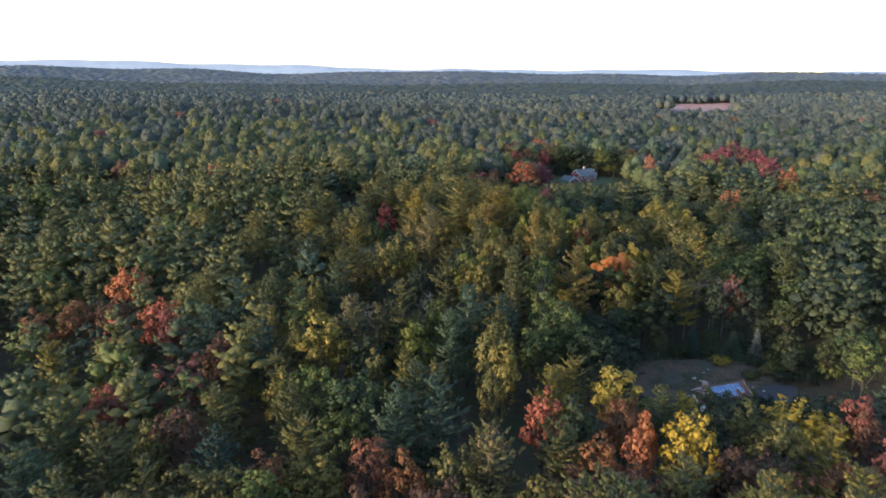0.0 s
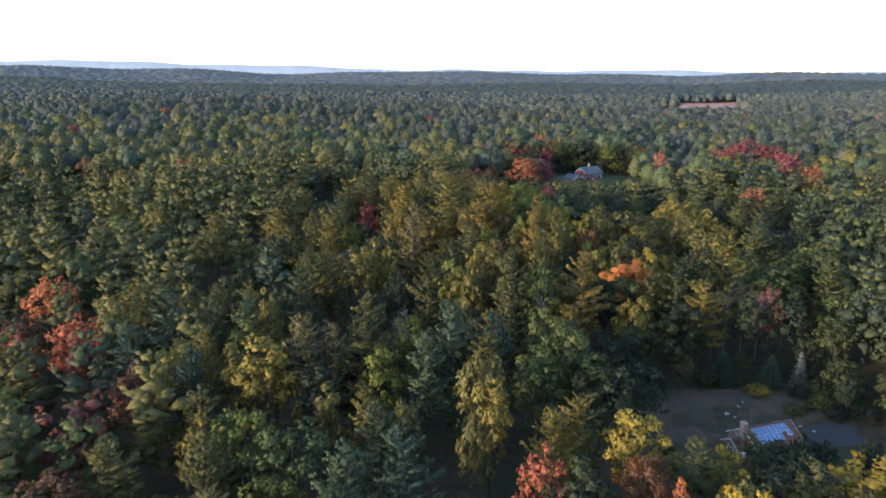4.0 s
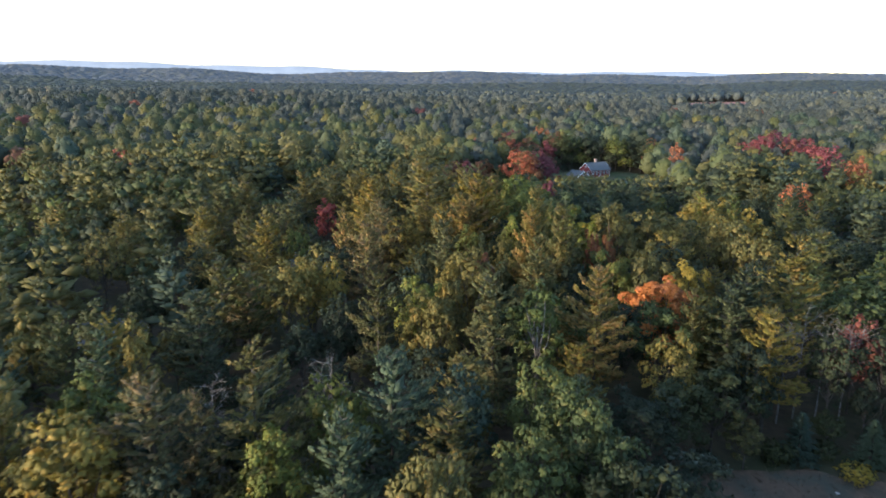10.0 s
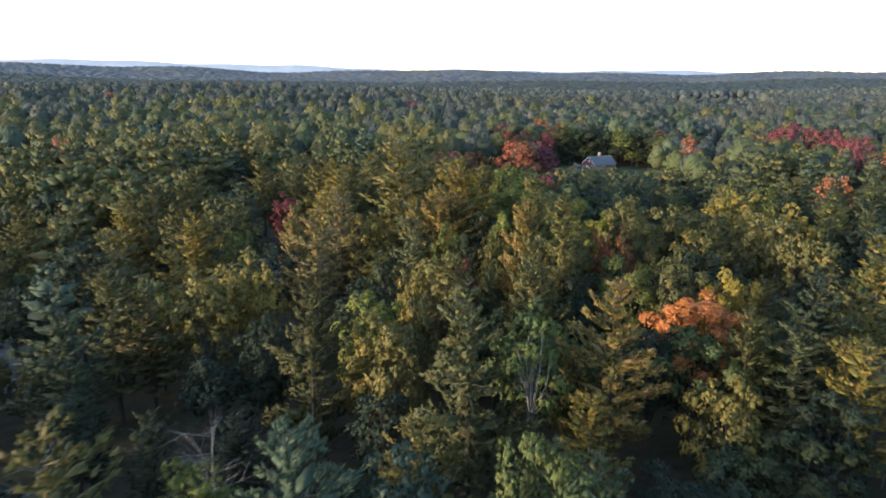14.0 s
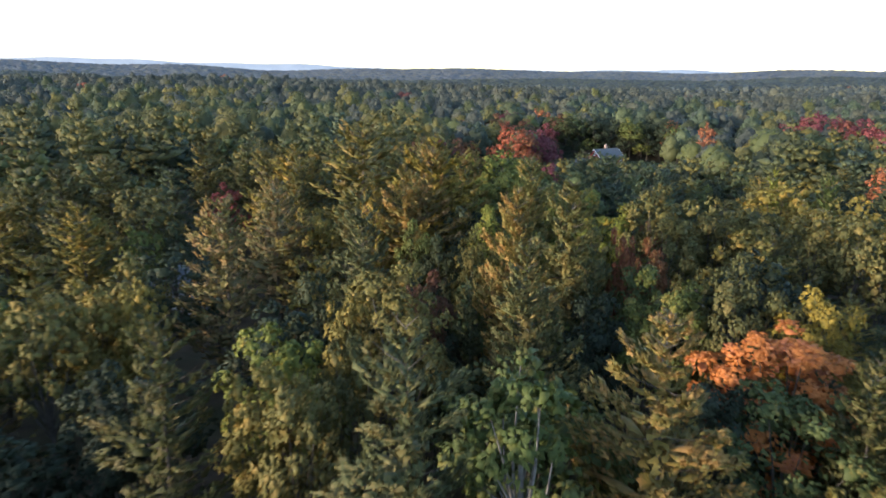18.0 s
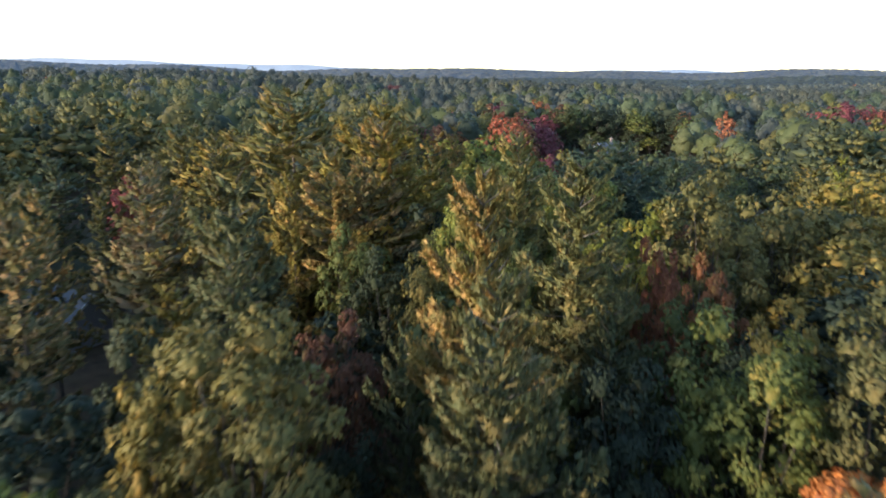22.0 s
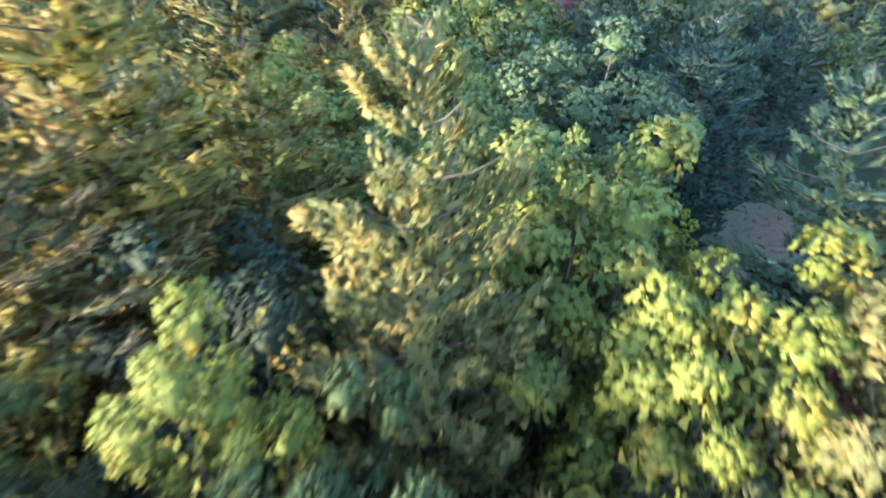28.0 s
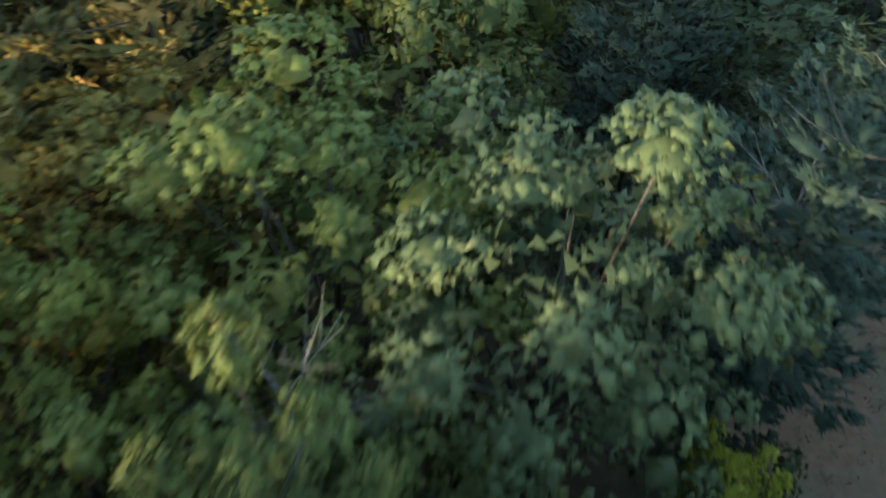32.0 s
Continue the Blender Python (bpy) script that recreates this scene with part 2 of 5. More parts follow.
def mesh_from(name, verts, faces, mat=None, tint=None, normals=None):
    """One mesh from arrays of corners and of faces that all have as many corners."""
    me = bpy.data.meshes.new(name)
    n, (k, c) = len(verts), np.shape(faces)
    me.vertices.add(n)
    me.vertices.foreach_set("co", np.ascontiguousarray(verts, np.float32).ravel())
    me.loops.add(k * c)
    me.loops.foreach_set("vertex_index", np.ascontiguousarray(faces, np.int32).ravel())
    me.polygons.add(k)
    me.polygons.foreach_set("loop_start", np.arange(0, c * k, c, dtype=np.int32))
    if tint is not None:
        a = me.attributes.new("tint", "FLOAT", "POINT")
        a.data.foreach_set("value", np.ascontiguousarray(tint, np.float32))
    if mat:
        me.materials.append(mat)
    me.update(calc_edges=True)
    if normals is not None:
        me.polygons.foreach_set("use_smooth", np.ones(k, bool))
        me.normals_split_custom_set_from_vertices(np.ascontiguousarray(normals, np.float32).tolist())
    return me


def mesh_of(name, bm, mat=None, smooth=False):
    me = bpy.data.meshes.new(name)
    bm.to_mesh(me)
    bm.free()
    if smooth:
        me.polygons.foreach_set("use_smooth", [True] * len(me.polygons))
    if mat:
        me.materials.append(mat)
    return me


def unit(v):
    return v / np.maximum(np.linalg.norm(v, axis=-1, keepdims=True), 1e-6)


def cards(c, u, out, length, width, rng):
    """Leaf blades, three-cornered, centred at c, along u: corners, normals of the tufts they belong to, faces."""
    n = len(c)
    u = unit(u)
    v = unit(np.cross(u, out + rng.normal(0, 0.42, (n, 3))))
    L, W = length[:, None], width[:, None]
    a, b, tip = c - u * L * 0.5 - v * W * 0.5, c - u * L * 0.42 + v * W * 0.5, c + u * L * 0.5
    turned = np.sum(np.cross(b - a, tip - a) * out, 1) < 0
    a[turned], b[turned] = b[turned], a[turned].copy()
    face = unit(np.cross(b - a, tip - a))
    nrm = unit(unit(out) * 0.86 + face * 0.20)
    return np.stack([a, b, tip], 1).reshape(-1, 3), np.repeat(nrm, 3, 0), np.arange(3 * n, dtype=np.int32).reshape(-1, 3)


def ball(level):
    bm = bmesh.new()
    bmesh.ops.create_icosphere(bm, subdivisions=level, radius=1.0)
    v = np.array([p.co[:] for p in bm.verts])
    f = np.array([[p.index for p in q.verts] for q in bm.faces], np.int32)
    bm.free()
    return v, f


BALLS = {1: ball(1), 2: ball(2)}
BALLS[0] = (np.array([(1, 0, 0), (-1, 0, 0), (0, 1, 0), (0, -1, 0), (0, 0, 1), (0, 0, -1)], float),
            np.array([(0, 2, 4), (2, 1, 4), (1, 3, 4), (3, 0, 4), (2, 0, 5), (1, 2, 5), (3, 1, 5), (0, 3, 5)], np.int32))
BALLS[-1] = (BALLS[0][0][:5] - (0, 0, 0.1), BALLS[0][1][:4])          # the upper half alone


def clumps(c, ax, ay, az, rng, level=1, rough=0.24, lift=None):
    """Bodies of leaf tufts: uneven rounded lumps with the three half-axes given."""
    v, f = BALLS[level]
    n, k = len(c), len(v)
    ay = ay * np.where(np.sum(np.cross(ax, ay) * az, 1) < 0, -1.0, 1.0)[:, None]
    r = 1 + rng.uniform(-rough, rough, (n, k))
    w = v[None] * r[:, :, None]
    p = c[:, None] + w[..., 0:1] * ax[:, None] + w[..., 1:2] * ay[:, None] + w[..., 2:3] * az[:, None]
    la, lb, lc = (np.sum(q * q, 1)[:, None, None] for q in (ax, ay, az))
    nrm = v[None, :, 0:1] * ax[:, None] / la + v[None, :, 1:2] * ay[:, None] / lb + v[None, :, 2:3] * az[:, None] / lc
    nrm = unit(nrm)
    if lift is not None:
        nrm = unit(nrm + lift[:, None] * 0.45)
    faces = (f[None] + (np.arange(n) * k)[:, None, None]).reshape(-1, 3)
    return p.reshape(-1, 3), nrm.reshape(-1, 3), faces.astype(np.int32)


def shingles(c, ax, ay, az, rng, per, leaf, ratio, lift, heading=None, droop=0.0):
    """Tufts of leaves: blades laid all over rounded clumps with the three half-axes given, fewer on the side away from lift."""
    k = np.repeat(np.arange(len(c)), per)
    n = len(k)
    la, lb, lc = (np.linalg.norm(q, axis=1, keepdims=True) for q in (ax, ay, az))
    ux, uy, uz = ax / la, ay / lb, az / lc
    w = unit(lift)
    d = unit(rng.normal(0, 1, (n, 3)) + np.stack([np.sum(w * ux, 1), np.sum(w * uy, 1), np.sum(w * uz, 1)], 1)[k] * 0.75)
    r = rng.uniform(0.70, 1.10, n)[:, None]
    p = c[k] + (ux * la)[k] * d[:, 0:1] * r + (uy * lb)[k] * d[:, 1:2] * r + (uz * lc)[k] * d[:, 2:3] * r
    nrm = unit((ux / la)[k] * d[:, 0:1] + (uy / lb)[k] * d[:, 1:2] + (uz / lc)[k] * d[:, 2:3])
    out = unit(nrm * 0.7 + w[k] * 0.85)
    u = rng.normal(0, 0.6, (n, 3)) + np.array([0, 0, -droop])
    u = u + (heading[k] * 1.1 if heading is not None else nrm * 0.45)
    size = leaf * rng.uniform(0.55, 1.4, n)
    return cards(p, u, out, size, size * ratio, rng)


def stack(*parts):
    o, fs = 0, []
    for v, nn, f in parts:
        fs.append(f + o)
        o += len(v)
    return np.concatenate([p[0] for p in parts]), np.concatenate([p[1] for p in parts]), np.concatenate(fs)


def tube(points, radii, sides=7):
    """A round tapering limb through the points: corners and faces."""
    pts = np.asarray(points, float)
    verts, faces = [], []
    for i, (p, r) in enumerate(zip(pts, radii)):
        d = unit(pts[min(i + 1, len(pts) - 1)] - pts[max(i - 1, 0)])
        a = unit(np.cross(d, (0.31, 0.95, 0.05)))
        b = np.cross(d, a)
        for k in range(sides):
            q = 2 * math.pi * k / sides
            verts.append(p + (a * math.cos(q) + b * math.sin(q)) * r)
    for i in range(len(pts) - 1):
        for k in range(sides):
            k2 = (k + 1) % sides
            faces.append((i * sides + k, i * sides + k2, (i + 1) * sides + k2, (i + 1) * sides + k))
    return np.array(verts), np.array(faces)


def join(pieces):
    vs, fs, o = [], [], 0
    for v, f in pieces:
        vs.append(v)
        fs.append(f + o)
        o += len(v)
    return np.concatenate(vs), np.concatenate(fs)


def pine_shape(rng, height, n, leaf=0.7, spread=4.2, base=0.28, ragged=0.35, gaps=1.0, needles=2, slim=0.26, fat=1.0, solid=False, arms=5):
    """A white pine: whorls of level limbs, each one a fan of upswept plumes of needles, with gaps between the whorls."""
    z0 = height * base
    up = np.array([0, 0, 1.0])
    rings = max(int(15 / gaps), 4)
    t = np.clip(np.linspace(0, 0.96, rings) + rng.uniform(-0.35, 0.35, rings) / rings, 0, 0.975)
    t = np.repeat(t, arms)
    a = np.repeat(rng.uniform(0, 6.28, rings), arms) + np.tile(np.arange(arms) * 6.28 / arms, rings) + rng.uniform(-0.4, 0.4, len(t))
    kept = rng.uniform(0, 1, len(t)) > 0.12
    t, a = t[kept], a[kept]
    m = len(t)
    lean = rng.uniform(0, 6.28)
    L = (spread * np.minimum(1.0, 0.78 + t) * (1 - t) ** 0.52 + 0.015 * height) * rng.uniform(1 - 1.3 * ragged, 1 + 0.8 * ragged, m) * (1 + 0.14 * np.cos(a - lean))
    el = np.radians(rng.uniform(-7, 12, m) + 30 * t ** 2)
    zb = z0 + t * (height - z0) + rng.uniform(-0.01, 0.01, m) * height
    flat = np.stack([np.cos(a), np.sin(a), np.zeros(m)], 1)
    side = np.stack([-np.sin(a), np.cos(a), np.zeros(m)], 1)
    share = (L / spread) ** 1.3 + 0.12
    k = np.repeat(np.arange(m), np.maximum((share / share.sum() * n).round().astype(int), 2))
    q = len(k)
    s = rng.uniform(0.20, 1.0, q) ** 0.62
    off = rng.uniform(-1, 1, q) * (0.10 + 0.46 * (1 - s))
    Lk = L[k]
    p = flat[k] * (Lk * np.cos(el[k]) * s)[:, None] + side[k] * (off * Lk)[:, None]
    p[:, 2] += zb[k] + Lk * np.sin(el[k]) * s + 0.20 * Lk * s ** 2 - 0.25 * Lk * off ** 2 + rng.normal(0, 0.045, q) * Lk
    d = unit(flat[k] * 0.85 + side[k] * (off * 2.2)[:, None] + up * (0.45 + 0.5 * t[k])[:, None] + rng.normal(0, 0.22, (q, 3)))
    w = unit(np.cross(d, up + rng.normal(0, 0.35, (q, 3))))
    o = np.cross(w, d)
    o = o * np.sign(o[:, 2:3])
    size = leaf * rng.uniform(0.6, 1.4, q) * (0.75 + 0.35 * (Lk / spread))
    face = up * (0.22 + 0.75 * t[k] ** 1.5)[:, None] + flat[k] * (0.95 - 0.6 * t[k])[:, None] + d * 0.12
    parts = [clumps(p, d * (size * 0.52)[:, None], w * (size * 0.27)[:, None], o * (size * 0.22)[:, None], rng, -1, 0.42, unit(face) * 2.2)]
    if needles:
        j = np.repeat(np.arange(q), needles)
        u = unit(d[j] + rng.normal(0, 0.42, (len(j), 3)))
        ln = size[j] * rng.uniform(0.5, 0.9, len(j))
        parts.append(cards(p[j] + u * (size[j] * 0.35)[:, None], u, face[j], ln, ln * slim, rng))
    # the close-set twigs within each fan
    along = unit(flat + up * (np.tan(el) + 0.10)[:, None])
    over = np.cross(along, side)
    over = over * np.sign(over[:, 2:3])
    c = flat * (L * 0.42 * np.cos(el))[:, None]
    c[:, 2] += zb + L * 0.42 * np.sin(el) - 0.01 * L
    if solid:
        c = c + along * (L * 0.14)[:, None]
        parts.append(clumps(c, along * (L * 0.44)[:, None], side * (L * rng.uniform(0.26, 0.38, m))[:, None], over * (0.10 * L + 0.022 * height)[:, None], rng, 0, 0.30, up * 0.7 + flat * 0.6))
    elif fat:
        parts.append(clumps(c, along * (L * 0.34)[:, None], side * (L * fat * rng.uniform(0.10, 0.18, m))[:, None], over * ((0.02 * L + 0.006 * height) * fat)[:, None], rng, 0, 0.45, up * 0.9 + flat * 0.5))
    # the inside of the crown
    g = 6
    ti = (np.arange(g) + 0.5) / g
    ic = np.stack([np.zeros(g), np.zeros(g), z0 + (height * 0.86 - z0) * ti], 1)
    rr = (spread * 0.34 * (1 - ti) ** 0.8)[:, None]
    parts.append(shingles(ic, rr * np.array([[1.0, 0, 0]]), rr * np.array([[0, 1.0, 0]]), np.full((g, 1), (height - z0) * 0.10) * up, rng, max(n // 25, 3), min(spread * 0.22, leaf * 1.3), 0.5, ic * 0 + up))
    nl = 9
    lead = np.stack([rng.normal(0, 0.005 * height, nl), rng.normal(0, 0.005 * height, nl), height * (0.985 - rng.uniform(0, 0.06, nl))], 1)
    lu = up + rng.normal(0, 0.45, (nl, 3))
    parts.append(cards(lead, lu, lu, np.full(nl, leaf * 0.9), np.full(nl, leaf * slim), rng))
    crown = stack(*parts)
    crown[0][:, 2] *= height / crown[0][:, 2].max()
    bits = [tube([(0, 0, -0.6), (0.05, 0.02, height * 0.4), (0, 0, height * 0.72), (0.02, 0, height * 0.86)], (0.28, 0.20, 0.07, 0.015), 7)]
    for zz, aa, LL, ee in list(zip(zb, a, L, el))[::2]:
        dd = np.array([math.cos(aa) * math.cos(ee), math.sin(aa) * math.cos(ee), math.sin(ee)])
        b = np.array([0, 0, zz])
        bits.append(tube([b, b + dd * LL * 0.5, b + dd * LL * 0.8 + np.array([0, 0, 0.08 * LL])], (0.045, 0.025, 0.008), 3))
    return crown, bits


def oak_shape(rng, height, n, leaf=0.5, spread=4.0, base=0.32, lobes=34, droop=0.35, leaves=2, slim=0.5, level=0, fat=1.0):
    """A broadleaved tree: forked limbs that end in uneven boughs, each covered with sprays of drooping leaves, with gaps between the boughs."""
    zc = height * (base + (1 - base) * 0.42)
    hz = height - zc
    up = np.array([0, 0, 1.0])
    i = np.arange(lobes)[rng.uniform(0, 1, lobes) > 0.10]
    q = len(i)
    ph = i * 2.39996 + rng.uniform(0, 6)
    ct = 1 - 1.50 * (i + 0.5) / lobes
    st = np.sqrt(1 - ct ** 2)
    rad = rng.uniform(0.55, 0.98, q)
    lean = rng.uniform(0, 6.28)
    sx = spread * rad * (1 + 0.18 * np.cos(ph - lean))
    lc = np.stack([np.cos(ph) * st * sx, np.sin(ph) * st * sx, zc + ct * hz * (rad * 0.94) * np.where(ct < 0, 0.9, 1)], 1)
    lr = rng.uniform(0.6, 1.3, q) * spread * 1.30 / math.sqrt(lobes)
    out = unit(lc - np.array([0, 0, zc - hz * 0.5]))
    tilt = unit(out + rng.normal(0, 0.3, (q, 3)))
    sidex = unit(np.cross(tilt, np.array([0.2, 0.3, 1.0])))
    sidey = np.cross(tilt, sidex)
    share = lr ** 2 / np.sum(lr ** 2)
    k = np.repeat(np.arange(q), np.maximum((share * n).round().astype(int), 2))
    d = unit(rng.normal(0, 1, (len(k), 3)) + out[k] * 0.75)
    r = lr[k] * rng.uniform(0.70, 1.12, len(k))
    p = lc[k] + d * r[:, None] * (1, 1, 0.85)
    h = unit(d * 0.6 + rng.normal(0, 0.5, d.shape) - up * droop)        # the way each spray hangs
    w = unit(np.cross(h, d + rng.normal(0, 0.3, d.shape)))
    o = np.cross(w, h)
    size = leaf * rng.uniform(0.6, 1.4, len(k))
    face = unit(d * 0.55 + unit((p - (0, 0, zc - 0.1 * hz)) / (spread, spread, hz)) * 0.85)
    parts = [clumps(p, h * (size * 0.48)[:, None], w * (size * 0.38)[:, None], o * (size * 0.24)[:, None], rng, -1, 0.40, face * 2.2)]
    if leaves:
        j = np.repeat(np.arange(len(k)), leaves)
        u = unit(h[j] + rng.normal(0, 0.55, (len(j), 3)))
        ln = size[j] * rng.uniform(0.40, 0.75, len(j))
        parts.append(cards(p[j] + u * (size[j] * 0.32)[:, None], u, face[j], ln, ln * slim, rng))
    parts.append(clumps(lc - out * (lr * 0.30)[:, None], sidex * (lr * 0.60 * fat)[:, None], sidey * (lr * 0.60 * fat)[:, None], tilt * (lr * 0.50 * fat)[:, None], rng, level, 0.35, out * 0.8 + up * 0.3))
    core = np.array([[0, 0, zc + hz * 0.05], [0, 0, zc - hz * 0.4]])
    one = np.ones((2, 1))
    parts.append(shingles(core, one * [spread * 0.6, 0, 0], one * [0, spread * 0.6, 0], one * [0, 0, hz * 0.5], rng, max(n // 9, 6), min(spread * 0.22, leaf * 1.3), 0.6, core * 0 + up))
    fork = np.array([0, 0, height * base])
    bits = [tube([(0, 0, -0.6), (0.06, 0, height * base * 0.5), fork, (0, 0.1, zc)], (0.28, 0.22, 0.18, 0.10), 7)]
    for b in lc[::2]:
        mid = fork * 0.45 + b * 0.55 + rng.normal(0, 0.2, 3)
        bits.append(tube([fork + np.array([0, 0, rng.uniform(-0.6, 1.6)]), mid, b], (0.11, 0.06, 0.02), 4))
    return stack(*parts), bits


def spruce_shape(rng, height, n, leaf=0.4, spread=2.0):
    t = rng.uniform(0, 1, n) ** 1.5
    a = rng.uniform(0, 6.28, n)
    tier = np.floor(t * 13) / 13
    env = spread * (1 - tier) * (0.8 + 0.25 * np.sin(a * 5 + tier * 40)) + 0.1
    s = rng.uniform(0.25, 1, n) ** 0.6
    c = np.stack([np.cos(a) * env * s, np.sin(a) * env * s, height * (0.04 + 0.95 * tier) + rng.uniform(0, height / 18, n) - 0.22 * env * s], 1)
    u = np.stack([np.cos(a), np.sin(a), rng.uniform(-0.2, 0.5, n)], 1) + rng.normal(0, 0.25, (n, 3))
    size = leaf * rng.uniform(0.7, 1.3, n)
    return cards(c, u, u + np.array([0, 0, 0.8]), size, size * 0.4, rng), [tube([(0, 0, -0.4), (0, 0, height * 0.97)], (0.16, 0.02), 6)]


def bare_shape(rng, height, thin=1.0):
    """A dead tree: trunk, limbs and bare twigs."""
    bits = [tube([(0, 0, -0.5), (0.2, 0.1, height * 0.5), (0.1, -0.1, height * 0.8), (0.3, 0, height)], (0.20 * thin, 0.14 * thin, 0.07 * thin, 0.02), 6)]
    for i in range(30):
        z = height * rng.uniform(0.42, 0.98)
        a, L = rng.uniform(0, 6.28), height * rng.uniform(0.10, 0.24)
        b = np.array([0.1, 0, z])
        d = np.array([math.cos(a), math.sin(a), rng.uniform(0.3, 0.9)])
        m = b + d * L * 0.5
        bits.append(tube([b, m, b + d * L + rng.normal(0, 0.2, 3)], (0.05 * thin, 0.03 * thin, 0.008), 4))
        for j in range(3):
            e = m + rng.normal(0, 1, 3) * L * 0.3 + d * L * 0.35
            bits.append(tube([m, e], (0.025, 0.006), 3))
    return bits


RNG = np.random.default_rng(11)
MESHES = {}


def prepare(key, crown, bits, bark=None):
    v, f = join(bits)
    MESHES[key] = (mesh_from("trunk", v, f, bark or BARK), mesh_from("crown", crown[0], crown[2], LEAF["green"], None, crown[1]))


for i in range(6):
    prepare(("pine", i), *pine_shape(RNG, 20, 720, 0.76, (5.0, 5.7, 4.6, 6.0, 5.4, 4.9)[i], (0.3, 0.25, 0.35, 0.28, 0.22, 0.2)[i], 0.36, 1.05, 2, 0.30))
    prepare(("oak", i), *oak_shape(RNG, 18, 720, 0.62, (4.8, 5.4, 4.4, 5.7, 5.1, 4.6)[i], (0.28, 0.26, 0.22, 0.3, 0.28, 0.2)[i], (24, 28, 22, 30, 26, 22)[i]))
for i in range(6):
    prepare(("hero_pine", i), *pine_shape(RNG, 20, 1350, 0.58, (5.2, 5.8, 4.8, 6.1, 5.5, 5.0)[i], (0.22, 0.2, 0.26, 0.2, 0.24, 0.18)[i], 0.38, 1.2, 3, 0.28, 0.9))
    prepare(("hero_oak", i), *oak_shape(RNG, 18, 1500, 0.47, (4.8, 5.4, 4.5, 5.7, 5.1, 4.5)[i], (0.22, 0.26, 0.2, 0.28, 0.24, 0.2)[i], (34, 40, 32, 44, 36, 30)[i], leaves=3))
for i in range(3):
    prepare(("close_pine", i), *pine_shape(RNG, 20, 2700, 0.52, (5.0, 5.6, 4.7)[i], (0.2, 0.18, 0.24)[i], 0.40, 1.15, 4, 0.24, 0.8))
    prepare(("close_oak", i), *oak_shape(RNG, 18, 3400, 0.33, (4.7, 5.3, 4.4)[i], (0.2, 0.22, 0.2)[i], (44, 50, 40)[i], 0.5, 4, 0.40))
for i in range(2):
    prepare(("near_pine", i), *pine_shape(RNG, 20, 6000, 0.44, (5.0, 4.6)[i], 0.2, 0.32, 0.80, 5, 0.24, 0.6, arms=6))
prepare(("near_oak", 0), *oak_shape(RNG, 18, 4500, 0.32, 4.8, 0.2, 56, 0.6, 6, 0.36))
prepare(("spruce", 0), *spruce_shape(RNG, 9, 2200))
prepare(("birch", 0), *oak_shape(RNG, 15, 500, 0.45, 2.0, 0.4, 26), GREY_BARK)
COUNT = {}
NAMES = {"pine": "pine_tree", "hero_pine": "pine_tree", "close_pine": "pine_tree", "oak": "oak_tree", "hero_oak": "oak_tree", "close_oak": "oak_tree", "near_pine": "pine_tree", "near_oak": "oak_tree", "spruce": "spruce_tree", "birch": "birch_tree"}
WORDS = {"pine": "dark green", "olive": "olive green", "tan": "sun-tinted tan and pale olive", "gold_pine": "sun-tinted yellow and green", "blue": "cool grey-green", "green": "green", "dark": "shade-darkened deep green",
         "lime": "bright yellow-green", "chartreuse": "vivid yellow-green", "gold": "olive gold", "yellow": "autumn yellow", "orange": "glowing autumn orange", "amber": "dull orange", "red": "autumn red",
         "crimson": "dark crimson", "rust": "rusty brown", "spruce": "silvery blue", "far": "haze-tinted bluish green"}
PLACED = []


HEIGHT = {"pine": 20, "oak": 18, "spruce": 9, "birch": 15}
NOUN = {"pine": "white pine", "oak": "broadleaved tree", "spruce": "garden spruce", "birch": "slim pale birch"}


def tree(kind, x, y, top, colour, wide=1.0, variant=None, turn=None):
    """One tree with trunk and crown, its tip at the height top."""
    variants = [k for k in MESHES if k[0] == kind]
    COUNT[kind] = COUNT.get(kind, 0) + 1
    trunk_me, crown_me = MESHES[variants[(COUNT[kind] if variant is None else variant) % len(variants)]]
    sort = kind.split("_")[-1]
    z = float(terrain(x, y))
    s = (top - z) / HEIGHT[sort]
    root = new(NAMES[kind])
    trunk, crown = new("trunk", trunk_me), new("crown", crown_me)
    trunk.parent = crown.parent = root
    crown.material_slots[0].link = "OBJECT"
    crown.material_slots[0].material = LEAF[colour]
    a = 2.4 * COUNT[kind] + x if turn is None else turn
    root.matrix_basis = Matrix.LocRotScale((x, y, z), Euler((0, 0, a)), (s * wide, s * wide, s))
    tagged(root, f"{WORDS[colour]} {NOUN[sort]} in the mixed forest", "tree", sort + " trees of the forest")
    PLACED.append((x, y, 3.0 * wide))
    return root

# ---- helpers for built things ----
def part(name, bm, mat, parent, label=""):
    ob = new(name, mesh_of(name, bm, mat))
    ob.parent = parent
    if label:
        tagged(ob, label)
    return ob


def box(bm, x0, x1, y0, y1, z0, z1, bevel=0.0):
    r = bmesh.ops.create_cube(bm, size=1.0, matrix=Matrix.Translation(((x0 + x1) / 2, (y0 + y1) / 2, (z0 + z1) / 2)) @ Matrix.Diagonal((x1 - x0, y1 - y0, z1 - z0, 1)))
    if bevel:
        bmesh.ops.bevel(bm, geom=list({e for v in r["verts"] for e in v.link_edges}), offset=bevel, segments=1, affect="EDGES")
    return bm


def boxes(*rows, bevel=0.0):
    bm = bmesh.new()
    for r in rows:
        box(bm, *r, bevel=bevel)
    return bm


